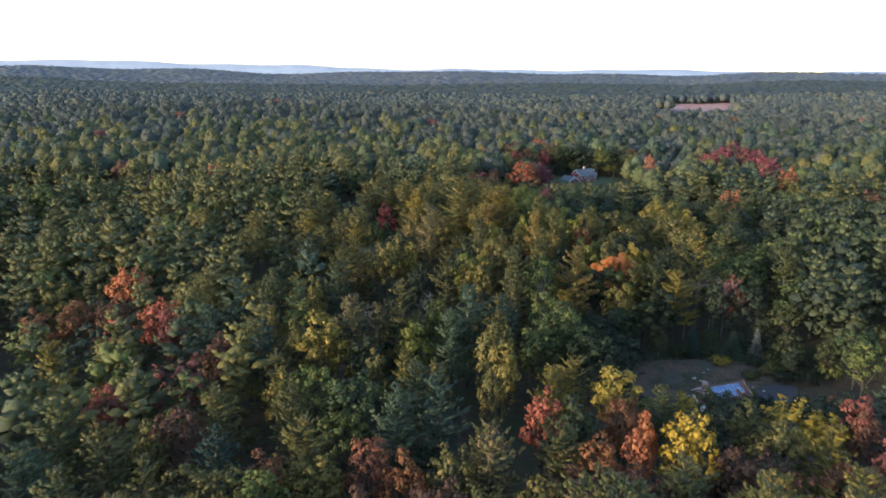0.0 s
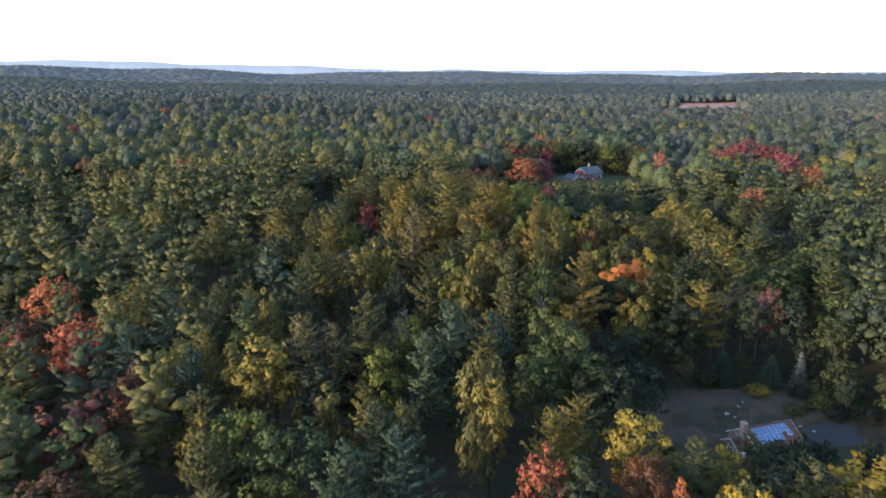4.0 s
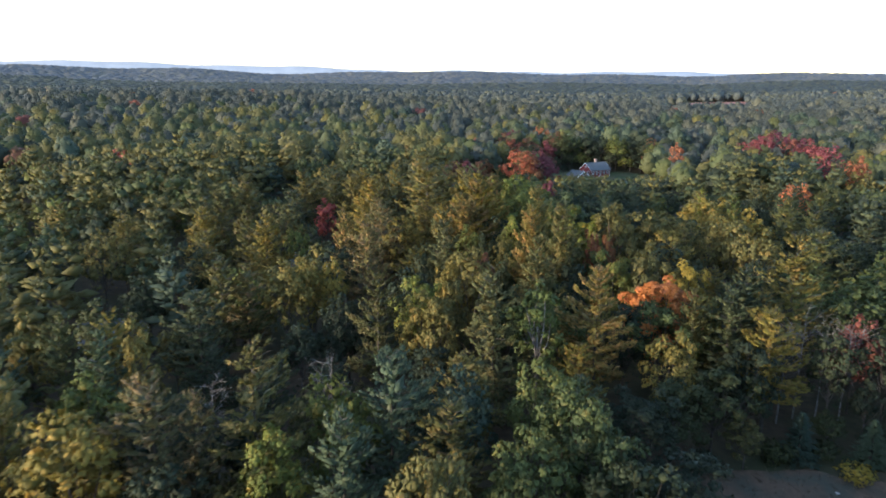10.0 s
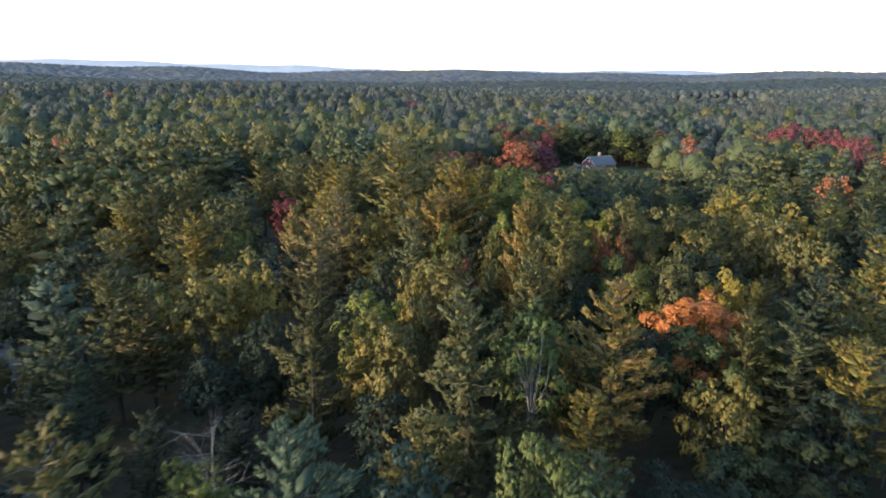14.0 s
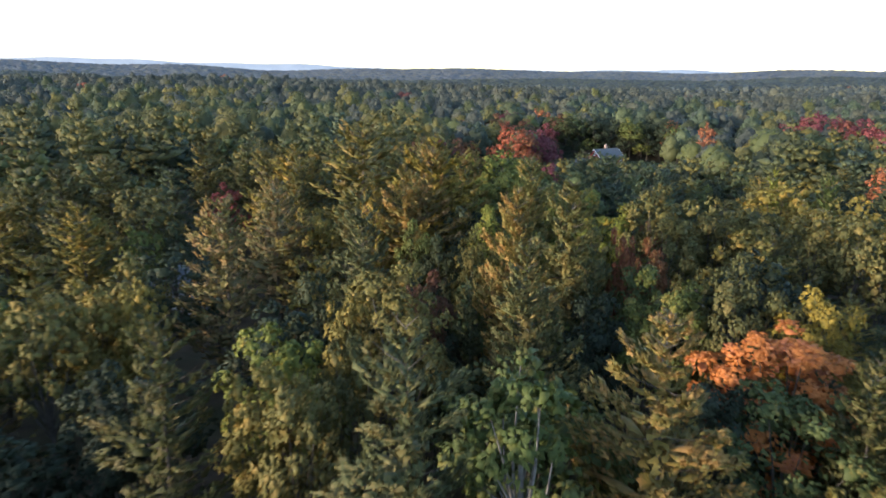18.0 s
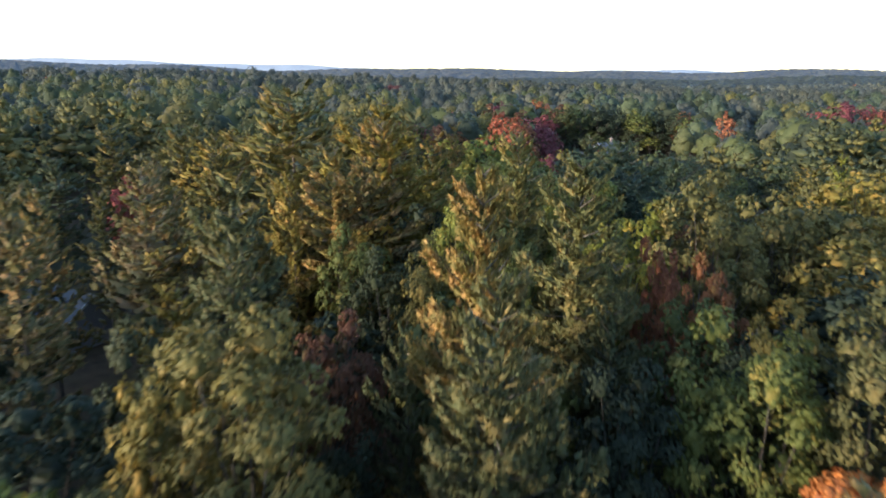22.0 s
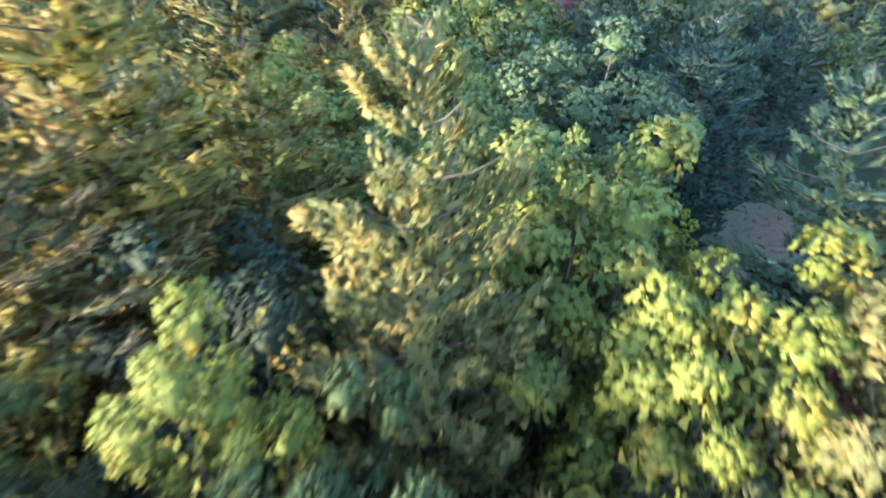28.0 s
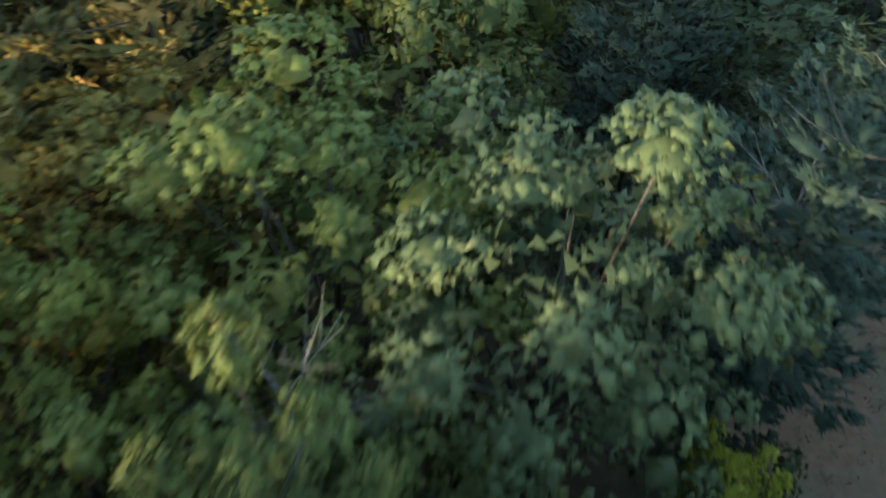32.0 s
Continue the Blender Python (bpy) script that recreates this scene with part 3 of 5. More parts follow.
def prism(profile, x0, x1):
    """A profile of (y, z) corners drawn out along x."""
    bm = bmesh.new()
    a = [bm.verts.new((x0, y, z)) for y, z in profile]
    b = [bm.verts.new((x1, y, z)) for y, z in profile]
    bm.faces.new(a)
    bm.faces.new(b[::-1])
    for i in range(len(profile)):
        k = (i + 1) % len(profile)
        bm.faces.new((a[k], a[i], b[i], b[k]))
    bmesh.ops.recalc_face_normals(bm, faces=bm.faces)
    return bm


def gabled(root, L, D, wall, rise, wall_mat, roof_mat, ox=0.0, oy=0.0, over=0.4, thick=0.18):
    """Walls with gables, two roof slopes and their white edge boards; the ridge runs along x."""
    part("wall", prism([(oy - D / 2, -1.5), (oy + D / 2, -1.5), (oy + D / 2, wall), (oy, wall + rise), (oy - D / 2, wall)], ox - L / 2, ox + L / 2), wall_mat, root)
    run = D / 2 + over
    drop = rise * over / (D / 2)
    for s in (-1, 1):
        p = [(oy, wall + rise + 0.03), (oy + s * run, wall - drop + 0.03), (oy + s * run, wall - drop + thick), (oy, wall + rise + thick + 0.06)]
        part("roof_slope", prism(p, ox - L / 2 - over, ox + L / 2 + over), roof_mat, root)
        for e in (ox - L / 2 - over - 0.04, ox + L / 2 + over):
            q = [(oy, wall + rise - 0.02), (oy + s * run, wall - drop - 0.02), (oy + s * (run + 0.01), wall - drop + thick + 0.02), (oy, wall + rise + thick + 0.08)]
            part("bargeboard", prism(q, e, e + 0.04), WHITE, root, "white edge board")


def window(root, x, y, z, w, h, axis="y", face=-1):
    """A window with white frame and dark pane, on a wall that faces along axis."""
    t = 0.10
    f = bmesh.new()
    rows = [(-w / 2 - t, w / 2 + t, h / 2, h / 2 + t), (-w / 2 - t, w / 2 + t, -h / 2 - t, -h / 2), (-w / 2 - t, -w / 2, -h / 2, h / 2), (w / 2, w / 2 + t, -h / 2, h / 2), (-0.025, 0.025, -h / 2, h / 2), (-w / 2, w / 2, -0.025, 0.025)]
    for a, b, c, d in rows:
        if axis == "y":
            box(f, x + a, x + b, y + min(0, face * 0.09), y + max(0, face * 0.09), z + c, z + d)
        else:
            box(f, x + min(0, face * 0.09), x + max(0, face * 0.09), y + a, y + b, z + c, z + d)
    fr = part("window", f, WHITE, root, "white-framed window")
    g = boxes((x - w / 2, x + w / 2, y + face * 0.04 - 0.015, y + face * 0.04 + 0.015, z - h / 2, z + h / 2)) if axis == "y" else boxes((x + face * 0.04 - 0.015, x + face * 0.04 + 0.015, y - w / 2, y + w / 2, z - h / 2, z + h / 2))
    part("pane", g, GLASS, fr, "dark glass pane")


def chimney(root, x, y, w, d, z0, z1, mat):
    c = part("chimney", boxes((x - w / 2, x + w / 2, y - d / 2, y + d / 2, z0, z1), bevel=0.02), mat, root)
    part("chimney_cap", boxes((x - w / 2 - 0.07, x + w / 2 + 0.07, y - d / 2 - 0.07, y + d / 2 + 0.07, z1 + 0.002, z1 + 0.16), bevel=0.02), mat, c)
    part("flue", boxes((x - 0.16, x + 0.16, y - 0.16, y + 0.16, z1 + 0.16, z1 + 0.38), bevel=0.02), STONE, c)


# ---- the house with the solar roof, in the first clearing ----
solar_house = new("house")
solar_house.matrix_basis = pose(54.4, 126.8, -0.9, 0, 0, 18) @ Matrix.Scale(0.79, 4)
gabled(solar_house, 10.6, 8.4, 2.5, 2.7, SIDING, ROOF_BROWN)
chimney(solar_house, -5.75, -0.2, 0.85, 1.3, -1.4, 6.5, CHIMNEY)
slope = math.atan2(2.7, 4.2)
cs, sn = math.cos(slope), math.sin(slope)
array = new("solar_array")
array.parent = solar_house
array.matrix_basis = Matrix.Translation((0, 0, 5.45)) @ Matrix.Rotation(slope, 4, "X")
for r, n in ((0, 8), (1, 6)):
    for i in range(n):
        x0, y1 = -4.3 + i * 1.03, -0.55 - r * 1.70
        fr = part("solar_panel", boxes((x0, x0 + 1.0, y1 - 1.65, y1, 0.0, 0.045), bevel=0.006), ALU, array)
        for a in range(2):
            for b in range(3):
                part("solar_cell", boxes((x0 + 0.03 + a * 0.475, x0 + 0.495 + a * 0.475, y1 - 1.62 + b * 0.535, y1 - 1.10 + b * 0.535, 0.046, 0.052)), SOLAR, fr)
skylight = part("skylight", boxes((3.1, 4.1, -3.25, -2.0, -0.02, 0.12), bevel=0.02), ALU, array, "pale roof skylight")
part("pane", boxes((3.2, 4.0, -3.15, -2.1, 0.121, 0.13)), SOLAR, skylight)
# the lower wing beside the chimney, with its bay window and awning
part("wing", prism([(-2.2, -1.4), (2.0, -1.4), (2.0, 2.2), (-0.1, 3.5), (-2.2, 2.2)], -8.2, -5.31), SIDING, solar_house)
for s in (-1, 1):
    part("wing_roof", prism([(-0.1, 3.53), (-0.1 + s * 2.5, 1.98), (-0.1 + s * 2.5, 2.13), (-0.1, 3.7)], -8.6, -5.3), ROOF_BROWN, solar_house)
    part("bargeboard", prism([(-0.1, 3.52), (-0.1 + s * 2.5, 1.97), (-0.1 + s * 2.52, 2.15), (-0.1, 3.72)], -8.65, -8.6), WHITE, solar_house, "white edge board")
window(solar_house, -8.2, 0.0, 1.2, 1.3, 1.2, "x", -1)
window(solar_house, -5.3, 1.7, 3.6, 0.8, 0.9, "x", -1)
window(solar_house, -5.3, -2.6, 1.4, 0.9, 1.1, "x", -1)
for x in (-3.0, 0.2, 3.2):
    window(solar_house, x, -4.2, 1.3, 1.1, 1.1, "y", -1)
aw = bmesh.new()
bmesh.ops.create_uvsphere(aw, u_segments=14, v_segments=8, radius=1.0, matrix=Matrix.Translation((-7.4, -2.2, 1.2)) @ Matrix.Diagonal((0.95, 0.95, 0.5, 1)))
bmesh.ops.bisect_plane(aw, geom=aw.verts[:] + aw.edges[:] + aw.faces[:], plane_co=(0, 0, 1.2), plane_no=(0, 0, -1), clear_outer=True)
part("awning", aw, WHITE, solar_house, "white domed awning over the bay")
part("bay", boxes((-8.1, -6.7, -2.75, -2.201, -0.8, 1.15), bevel=0.03), WHITE, solar_house)
tagged(solar_house, "tan house with reddish-brown roof, solar panels and tall chimney", "house")

# ---- the red house on its lawn ----
red_house = new("house")
red_house.matrix_basis = pose(79.5, 398.0, 0.0, 0, 0, 28)
gabled(red_house, 11.0, 8.0, 5.4, 2.9, BRICK_RED, ROOF_GREY)
chimney(red_house, 0.6, 0.7, 1.0, 0.8, 5.5, 9.7, CHIMNEY)
for x in (-4.2, -2.1, 2.1, 4.2):
    for z in (1.5, 4.1):
        window(red_house, x, -4.0, z, 0.95, 1.45, "y", -1)
window(red_house, 0.0, -4.0, 4.1, 0.95, 1.45, "y", -1)
for y in (-2.0, 2.0):
    for z in (1.5, 4.1):
        window(red_house, -5.5, y, z, 0.95, 1.45, "x", -1)
window(red_house, -5.5, 0.0, 6.6, 0.8, 0.9, "x", -1)
door = part("door", boxes((-0.55, 0.55, -4.08, -4.002, 0.0, 2.15), bevel=0.01), WHITE, red_house, "white front door")
part("door_surround", boxes((-0.85, -0.56, -4.14, -4.002, 0, 2.4), (0.56, 0.85, -4.14, -4.002, 0, 2.4), (-0.95, 0.95, -4.2, -4.002, 2.4, 2.75)), WHITE, door)
for y in (-4.03, 3.98):
    part("corner_board", boxes((-5.55, -5.35, y, y + 0.05, 0, 5.3)), WHITE, red_house)
    part("corner_board", boxes((5.35, 5.55, y, y + 0.05, 0, 5.3)), WHITE, red_house)
part("garage_wall", prism([(-3.2, -1), (3.2, -1), (3.2, 2.9), (0, 5.0), (-3.2, 2.9)], -4.0, 4.0), BRICK_RED, red_house).matrix_basis = pose(-9.6, 0.4, 0, 0, 0, 90)
for s in (-1, 1):
    part("garage_roof", prism([(0, 5.05), (s * 3.6, 2.68), (s * 3.6, 2.84), (0, 5.24)], -4.4, 4.4), ROOF_GREY, red_house).matrix_basis = pose(-9.6, 0.4, 0, 0, 0, 90)
    part("bargeboard", prism([(0, 4.85), (s * 3.6, 2.48), (s * 3.62, 2.86), (0, 5.26)], -4.46, -4.4), WHITE, red_house, "white edge board").matrix_basis = pose(-9.6, 0.4, 0, 0, 0, 90)
part("garage_door", boxes((-11.6, -9.9, -3.72, -3.602, 0, 2.1), (-9.3, -7.6, -3.72, -3.602, 0, 2.1)), WHITE, red_house, "white garage doors")
window(red_house, -9.6, -3.6, 3.5, 0.9, 1.0, "y", -1)
tagged(red_house, "red two-storey house with grey roof and white trim", "house")

# ---- two grey roofs among the trees ----
for x, y, z, turn, chim in ((-47.0, 181.5, 0.6, 24, True), (-20.0, 222.8, 1.6, -30, False)):
    h = new("house")
    h.matrix_basis = pose(x, y, z, 0, 0, turn)
    gabled(h, 10.0, 7.5, 3.6, 2.6, GREY_WALL, ROOF_GREY)
    if chim:
        chimney(h, 2.8, 0.8, 0.9, 0.7, 3.6, 7.4, CHIMNEY)
    for wx in (-3.2, 0.0, 3.2):
        window(h, wx, -3.75, 1.7, 1.0, 1.3, "y", -1)
    tagged(h, "grey house with grey shingle roof hidden among trees", "house")


# ---- open ground ----
def yard(name, cx, cy, rx, ry, mat, label, seed, lift=0.06, slant=0.0):
    """A patch of open ground with a wandering edge, lying on the terrain."""
    rows, cols = 9, 40
    vs, fs = [], []
    for i in range(rows + 1):
        for k in range(cols):
            a = 2 * math.pi * k / cols
            e = 1 + 0.16 * math.sin(3 * a + seed) + 0.10 * math.sin(5 * a + seed * 2.3) + 0.05 * math.sin(11 * a + seed)
            f = max(i, 0.02) / rows
            x, y = cx + (rx * math.cos(a) + slant * ry * math.sin(a)) * e * f, cy + ry * e * f * math.sin(a)
            vs.append((x, y, float(terrain(x, y)) + lift + 0.10 * patch_noise(x, y) * (1 - f ** 3)))
    for i in range(rows):
        for k in range(cols):
            k2 = (k + 1) % cols
            fs.append((i * cols + k, (i + 1) * cols + k, (i + 1) * cols + k2, i * cols + k2))
    me = mesh_from(name, np.array(vs), np.array(fs), mat)
    me.polygons.foreach_set("use_smooth", [True] * len(me.polygons))
    return tagged(new(name, me), label, "ground", kind="structure")


def patch_noise(x, y):
    return noise.noise(Vector((x / 3.0, y / 3.0, 2.0)))


yard("yard", 51, 137, 17, 10, DRY, "bare yard of dry grass and leaves behind the house", 0.4)
yard("yard", 59.5, 235, 14.5, 14, SOIL, "reddish needle-covered clearing with dry grass", 2.0)
yard("lawn", 74, 391, 27, 15, LAWN, "mown green lawn around the red house", 1.1)
yard("lawn", 95, 402, 13, 8, LAWN, "mown green lawn beside the red house", 3.1, 0.12)
yard("meadow", 410, 1150, 225, 480, MARSH, "open marsh of red shrubs and tan grass", 0.2, 0.6, 0.357)
drive = yard("driveway", 67, 130.5, 5.0, 3.6, ASPHALT, "dark asphalt driveway beside the house", 5.0, 0.14)

def grass(name, x0, x1, y0, y1, n, high, seed, label, inside):
    """Tufts of dry grass blades standing on open ground."""
    r = np.random.default_rng(seed)
    tx, ty = r.uniform(x0, x1, n // 9), r.uniform(y0, y1, n // 9)
    k = r.integers(0, len(tx), n)
    x, y = tx[k] + r.normal(0, 0.16, n), ty[k] + r.normal(0, 0.16, n)
    keep = inside(x, y)
    x, y = x[keep], y[keep]
    size = high * r.uniform(0.4, 1.3, len(x))
    c = np.stack([x, y, terrain(x, y) + 0.08 + size * 0.42], 1)
    u = np.stack([r.normal(0, 0.35, len(x)), r.normal(0, 0.35, len(x)), np.ones(len(x))], 1)
    v, nn, f = cards(c, u, r.normal(0, 1, (len(x), 3)), size, size * 0.16 + 0.02, r)
    return tagged(new(name, mesh_from(name, v, f, LEAF["straw"], None, nn * 0 + (0, 0, 1.0))), label, "grass", kind="stuff")


grass("dry_grass", 44, 73, 220, 249, 16000, 0.20, 3, "tufts of dry grass on the reddish clearing", lambda x, y: ((x - 60) / 16) ** 2 + ((y - 233) / 15) ** 2 + 0.25 * np.sin(x * 0.9) * np.sin(y * 0.7) < 1)
grass("dry_grass", 33, 69, 126, 148, 9000, 0.22, 4, "thin dry grass and leaf stalks in the yard", lambda x, y: ((x - 51) / 17) ** 2 + ((y - 138) / 9) ** 2 < 1)


def shrub(x, y, wide, high, colour, seed, label):
    """A low rounded bush: stems and a crown of leaves."""
    r = np.random.default_rng(seed)
    crown, bits = oak_shape(r, 1.0, 300, 0.30 / max(wide, 0.5), 0.95, 0.06, 26)
    crown = (crown[0] * (wide, wide, high), crown[1], crown[2])
    root = new("shrub")
    root.matrix_basis = pose(x, y, float(terrain(x, y)))
    v, f = join([tube([(0, 0, -0.2), (0.05 * math.cos(a), 0.05 * math.sin(a), high * 0.25), (wide * 0.4 * math.cos(a), wide * 0.4 * math.sin(a), high * 0.6)], (0.05, 0.04, 0.015), 5) for a in (0.3, 1.6, 2.9, 4.1, 5.3)])
    st = new("stems", mesh_from("stems", v, f, BARK))
    cr = new("crown", mesh_from("crown", crown[0], crown[2], LEAF[colour], None, crown[1]))
    st.parent = cr.parent = root
    PLACED.append((x, y, wide * 0.5))
    return tagged(root, label, "shrub")


shrub(60.8, 144.2, 2.6, 1.7, "yellow", 1, "low rounded bright yellow bush at the yard's edge")
shrub(61.5, 130.0, 1.1, 1.3, "yellow", 2, "small yellow bush by the driveway")
shrub(64.5, 137.5, 1.8, 1.8, "green", 3, "green shrub at the edge of the yard")
shrub(68.0, 139.0, 1.7, 1.6, "gold", 4, "olive shrub at the edge of the yard")
shrub(62.5, 236.5, 0.9, 1.6, "rust", 7, "thin brownish shrub on the clearing")

# the dark ones hold the undergrowth's shade in their leaf colour
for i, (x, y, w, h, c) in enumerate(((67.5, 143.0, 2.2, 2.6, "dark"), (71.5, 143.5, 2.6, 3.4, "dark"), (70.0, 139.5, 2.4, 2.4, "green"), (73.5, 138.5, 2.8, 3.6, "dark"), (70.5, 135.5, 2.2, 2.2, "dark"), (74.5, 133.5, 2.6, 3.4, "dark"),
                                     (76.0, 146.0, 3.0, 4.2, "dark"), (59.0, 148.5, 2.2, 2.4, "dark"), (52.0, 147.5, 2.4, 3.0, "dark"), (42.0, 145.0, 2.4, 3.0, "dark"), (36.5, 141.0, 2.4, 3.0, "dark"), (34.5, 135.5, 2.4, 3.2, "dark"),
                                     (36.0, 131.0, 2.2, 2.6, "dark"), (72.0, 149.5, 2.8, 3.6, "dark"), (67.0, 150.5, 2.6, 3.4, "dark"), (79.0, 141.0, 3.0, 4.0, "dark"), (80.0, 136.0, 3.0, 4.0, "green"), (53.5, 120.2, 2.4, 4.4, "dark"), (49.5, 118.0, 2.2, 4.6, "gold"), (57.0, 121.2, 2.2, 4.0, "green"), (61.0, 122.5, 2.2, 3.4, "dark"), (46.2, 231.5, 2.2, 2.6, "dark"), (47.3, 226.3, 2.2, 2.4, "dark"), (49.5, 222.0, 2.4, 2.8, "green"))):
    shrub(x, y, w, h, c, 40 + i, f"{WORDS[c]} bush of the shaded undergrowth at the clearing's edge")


def stone(x, y, s, seed):
    r = np.random.default_rng(seed)
    v, f = BALLS[2]
    v = v * (1 + r.uniform(-0.18, 0.18, (len(v), 1))) * (s, s * 0.8, s * 0.5)
    ob = new("boulder", mesh_from("boulder", v, f, STONE))
    ob.matrix_basis = pose(x, y, float(terrain(x, y)) + s * 0.2, 0, 0, seed * 40)
    tagged(ob, "pale boulder lying on the yard", "stone", "boulders in the yard")


for i, (x, y, s) in enumerate(((52.6, 137.4, 0.5), (53.6, 136.4, 0.35), (55.5, 140.0, 0.3), (57.0, 141.5, 0.28), (61.5, 133.0, 0.45), (63.4, 133.6, 0.3), (64.8, 131.8, 0.4))):
    stone(x, y, s, i + 1)


def dead_tree(x, y, top, seed, thin=0.7):
    z = float(terrain(x, y))
    v, f = join(bare_shape(np.random.default_rng(seed), top - z, thin))
    root = new("dead_tree", mesh_from("dead_tree", v, f, GREY_BARK))
    root.matrix_basis = pose(x, y, z)
    PLACED.append((x, y, 0.6))
    return tagged(root, "bare grey dead tree among living trees", "dead tree", "dead trees")


dead_tree(-2.5, 139.5, 17.5, 1)
dead_tree(-16.5, 141.0, 14.0, 3)
dead_tree(45.0, 235.5, 15.0, 4)
dead_tree(29.0, 226.5, 17.5, 5, 0.45)
for i, (x, y) in enumerate(((57.0, 158.0), (60.0, 159.5), (63.5, 160.0), (66.0, 158.5))):
    dead_tree(x, y, 14.0 + i % 2, 20 + i)

# ---- trees that can be told apart ----
tree("close_pine", 16.5, 153.6, 24.4, "gold_pine", 0.95)
tree("near_pine", 24.4, 180.2, 27.3, "tan", 0.62)
tree("close_pine", 31.0, 158.5, 23.4, "tan", 0.95)
tree("hero_pine", 0.8, 161.0, 22.3, "olive", 0.80)
tree("hero_pine", 5.0, 131.6, 22.0, "blue", 1.00)
tree("hero_pine", -8.2, 129.2, 24.0, "olive", 1.00)
tree("hero_pine", 14.7, 220.9, 28.4, "gold_pine", 0.50)
tree("hero_pine", -3.7, 189.0, 24.6, "tan", 0.85)
tree("hero_oak", 6.6, 168.0, 20.3, "lime", 0.75)
tree("close_oak", 43.6, 179.0, 22.4, "gold", 0.72)
tree("hero_pine", 9.9, 190.2, 25.6, "gold_pine", 0.70)
tree("birch", 22.6, 155.8, 23.2, "lime", 1.00)
tree("near_pine", 24.7, 173.6, 24.0, "gold_pine", 0.75)
tree("hero_pine", 16.7, 212.8, 27.8, "tan", 0.80)
tree("close_oak", 14.4, 174.7, 22.1, "gold", 0.95)
tree("close_oak", 38.1, 180.2, 21.0, "green", 0.85)
tree("pine", 63.3, 170.4, 25.3, "olive", 0.95)
tree("hero_pine", 53.7, 155.4, 18.4, "olive", 1.20)
tree("pine", -16.5, 125.3, 22.5, "tan", 0.95)
tree("pine", -33.0, 191.0, 21.4, "olive", 1.10)
tree("near_pine", 31.0, 191.3, 26.3, "gold_pine", 0.80)
tree("hero_pine", 20.7, 242.7, 24.0, "tan", 0.93)
tree("hero_oak", 9.1, 160.4, 19.5, "gold", 0.68)
tree("pine", -24.6, 171.4, 21.0, "olive", 1.09)
tree("pine", -21.0, 172.9, 20.0, "tan", 0.99)
tree("pine", -38.3, 237.5, 23.0, "olive", 1.30)
tree("oak", -15.2, 175.4, 20.0, "gold", 0.78)
tree("oak", -13.0, 185.7, 20.0, "gold", 0.86)
tree("pine", -56.4, 208.1, 21.5, "olive", 1.00)
tree("oak", -55.4, 196.7, 20.0, "gold", 0.83)
tree("pine", -74.3, 218.7, 21.0, "olive", 1.15)
tree("oak", -36.5, 165.2, 15.0, "gold", 0.89)
tree("oak", -30.2, 165.2, 13.5, "gold", 0.92)
tree("hero_pine", -12.3, 125.1, 21.0, "tan", 0.54)
tree("hero_oak", 0.1, 132.8, 19.0, "green", 0.78)
tree("hero_oak", 12.1, 134.5, 20.0, "blue", 0.75)
tree("hero_oak", 20.3, 136.3, 20.0, "green", 0.70)
tree("hero_oak", 23.2, 131.0, 19.5, "green", 0.94)
tree("hero_oak", 39.8, 151.3, 17.0, "gold", 0.73)
tree("hero_pine", 50.4, 161.3, 19.0, "pine", 1.15)
tree("hero_pine", 57.6, 166.9, 21.0, "olive", 0.74)
tree("hero_pine", 45.5, 162.0, 19.5, "olive", 0.68)
tree("close_oak", 48.3, 214.7, 20.5, "gold", 0.92)
tree("hero_oak", 59.3, 211.4, 20.5, "gold", 0.90)
tree("hero_oak", 64.2, 208.1, 20.5, "gold", 0.87)
tree("oak", 67.6, 203.4, 20.5, "gold", 0.80)
tree("oak", 69.2, 196.3, 20.5, "gold", 0.80)
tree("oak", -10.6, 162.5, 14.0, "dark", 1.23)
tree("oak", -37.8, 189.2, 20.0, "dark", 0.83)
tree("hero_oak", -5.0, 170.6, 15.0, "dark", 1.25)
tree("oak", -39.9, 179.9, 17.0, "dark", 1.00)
tree("hero_oak", 6.5, 163.1, 19.0, "gold", 0.75)
tree("hero_oak", 11.1, 166.1, 19.5, "gold", 0.45)
tree("hero_pine", 9.7, 205.8, 23.5, "olive", 0.48)
tree("pine", -4.5, 212.0, 24.0, "tan", 0.66)
tree("hero_pine", 10.3, 186.6, 22.0, "gold_pine", 0.58)
tree("hero_oak", 2.0, 208.1, 21.0, "gold", 0.80)
tree("close_pine", 32.4, 186.9, 20.5, "pine", 0.63)
tree("close_oak", 31.6, 179.4, 18.0, "dark", 0.84)
tree("hero_oak", 13.1, 181.6, 20.5, "gold", 0.55)
tree("oak", -12.7, 180.0, 20.0, "gold", 0.76)
tree("oak", -8.5, 179.5, 19.0, "gold", 0.51)
tree("oak", -20.5, 208.2, 18.5, "lime", 0.60)
tree("pine", -37.4, 214.5, 22.0, "olive", 0.89)
tree("hero_oak", 53.4, 211.8, 21.5, "gold", 0.77)
tree("close_oak", 40.8, 184.2, 20.0, "gold", 0.45)
tree("hero_pine", 46.3, 168.6, 15.0, "pine", 0.88)
tree("hero_oak", 50.8, 171.1, 16.0, "gold", 0.55)
tree("hero_oak", -5.5, 165.6, 17.0, "dark", 0.75)
tree("oak", -17.7, 210.7, 18.0, "dark", 0.76)
tree("hero_oak", 6.4, 183.6, 19.0, "dark", 0.56)
tree("close_oak", 18.3, 199.2, 19.5, "dark", 0.67)
tree("close_oak", 28.7, 175.7, 15.0, "dark", 0.89)
tree("close_oak", 17.4, 178.2, 16.0, "dark", 0.75)
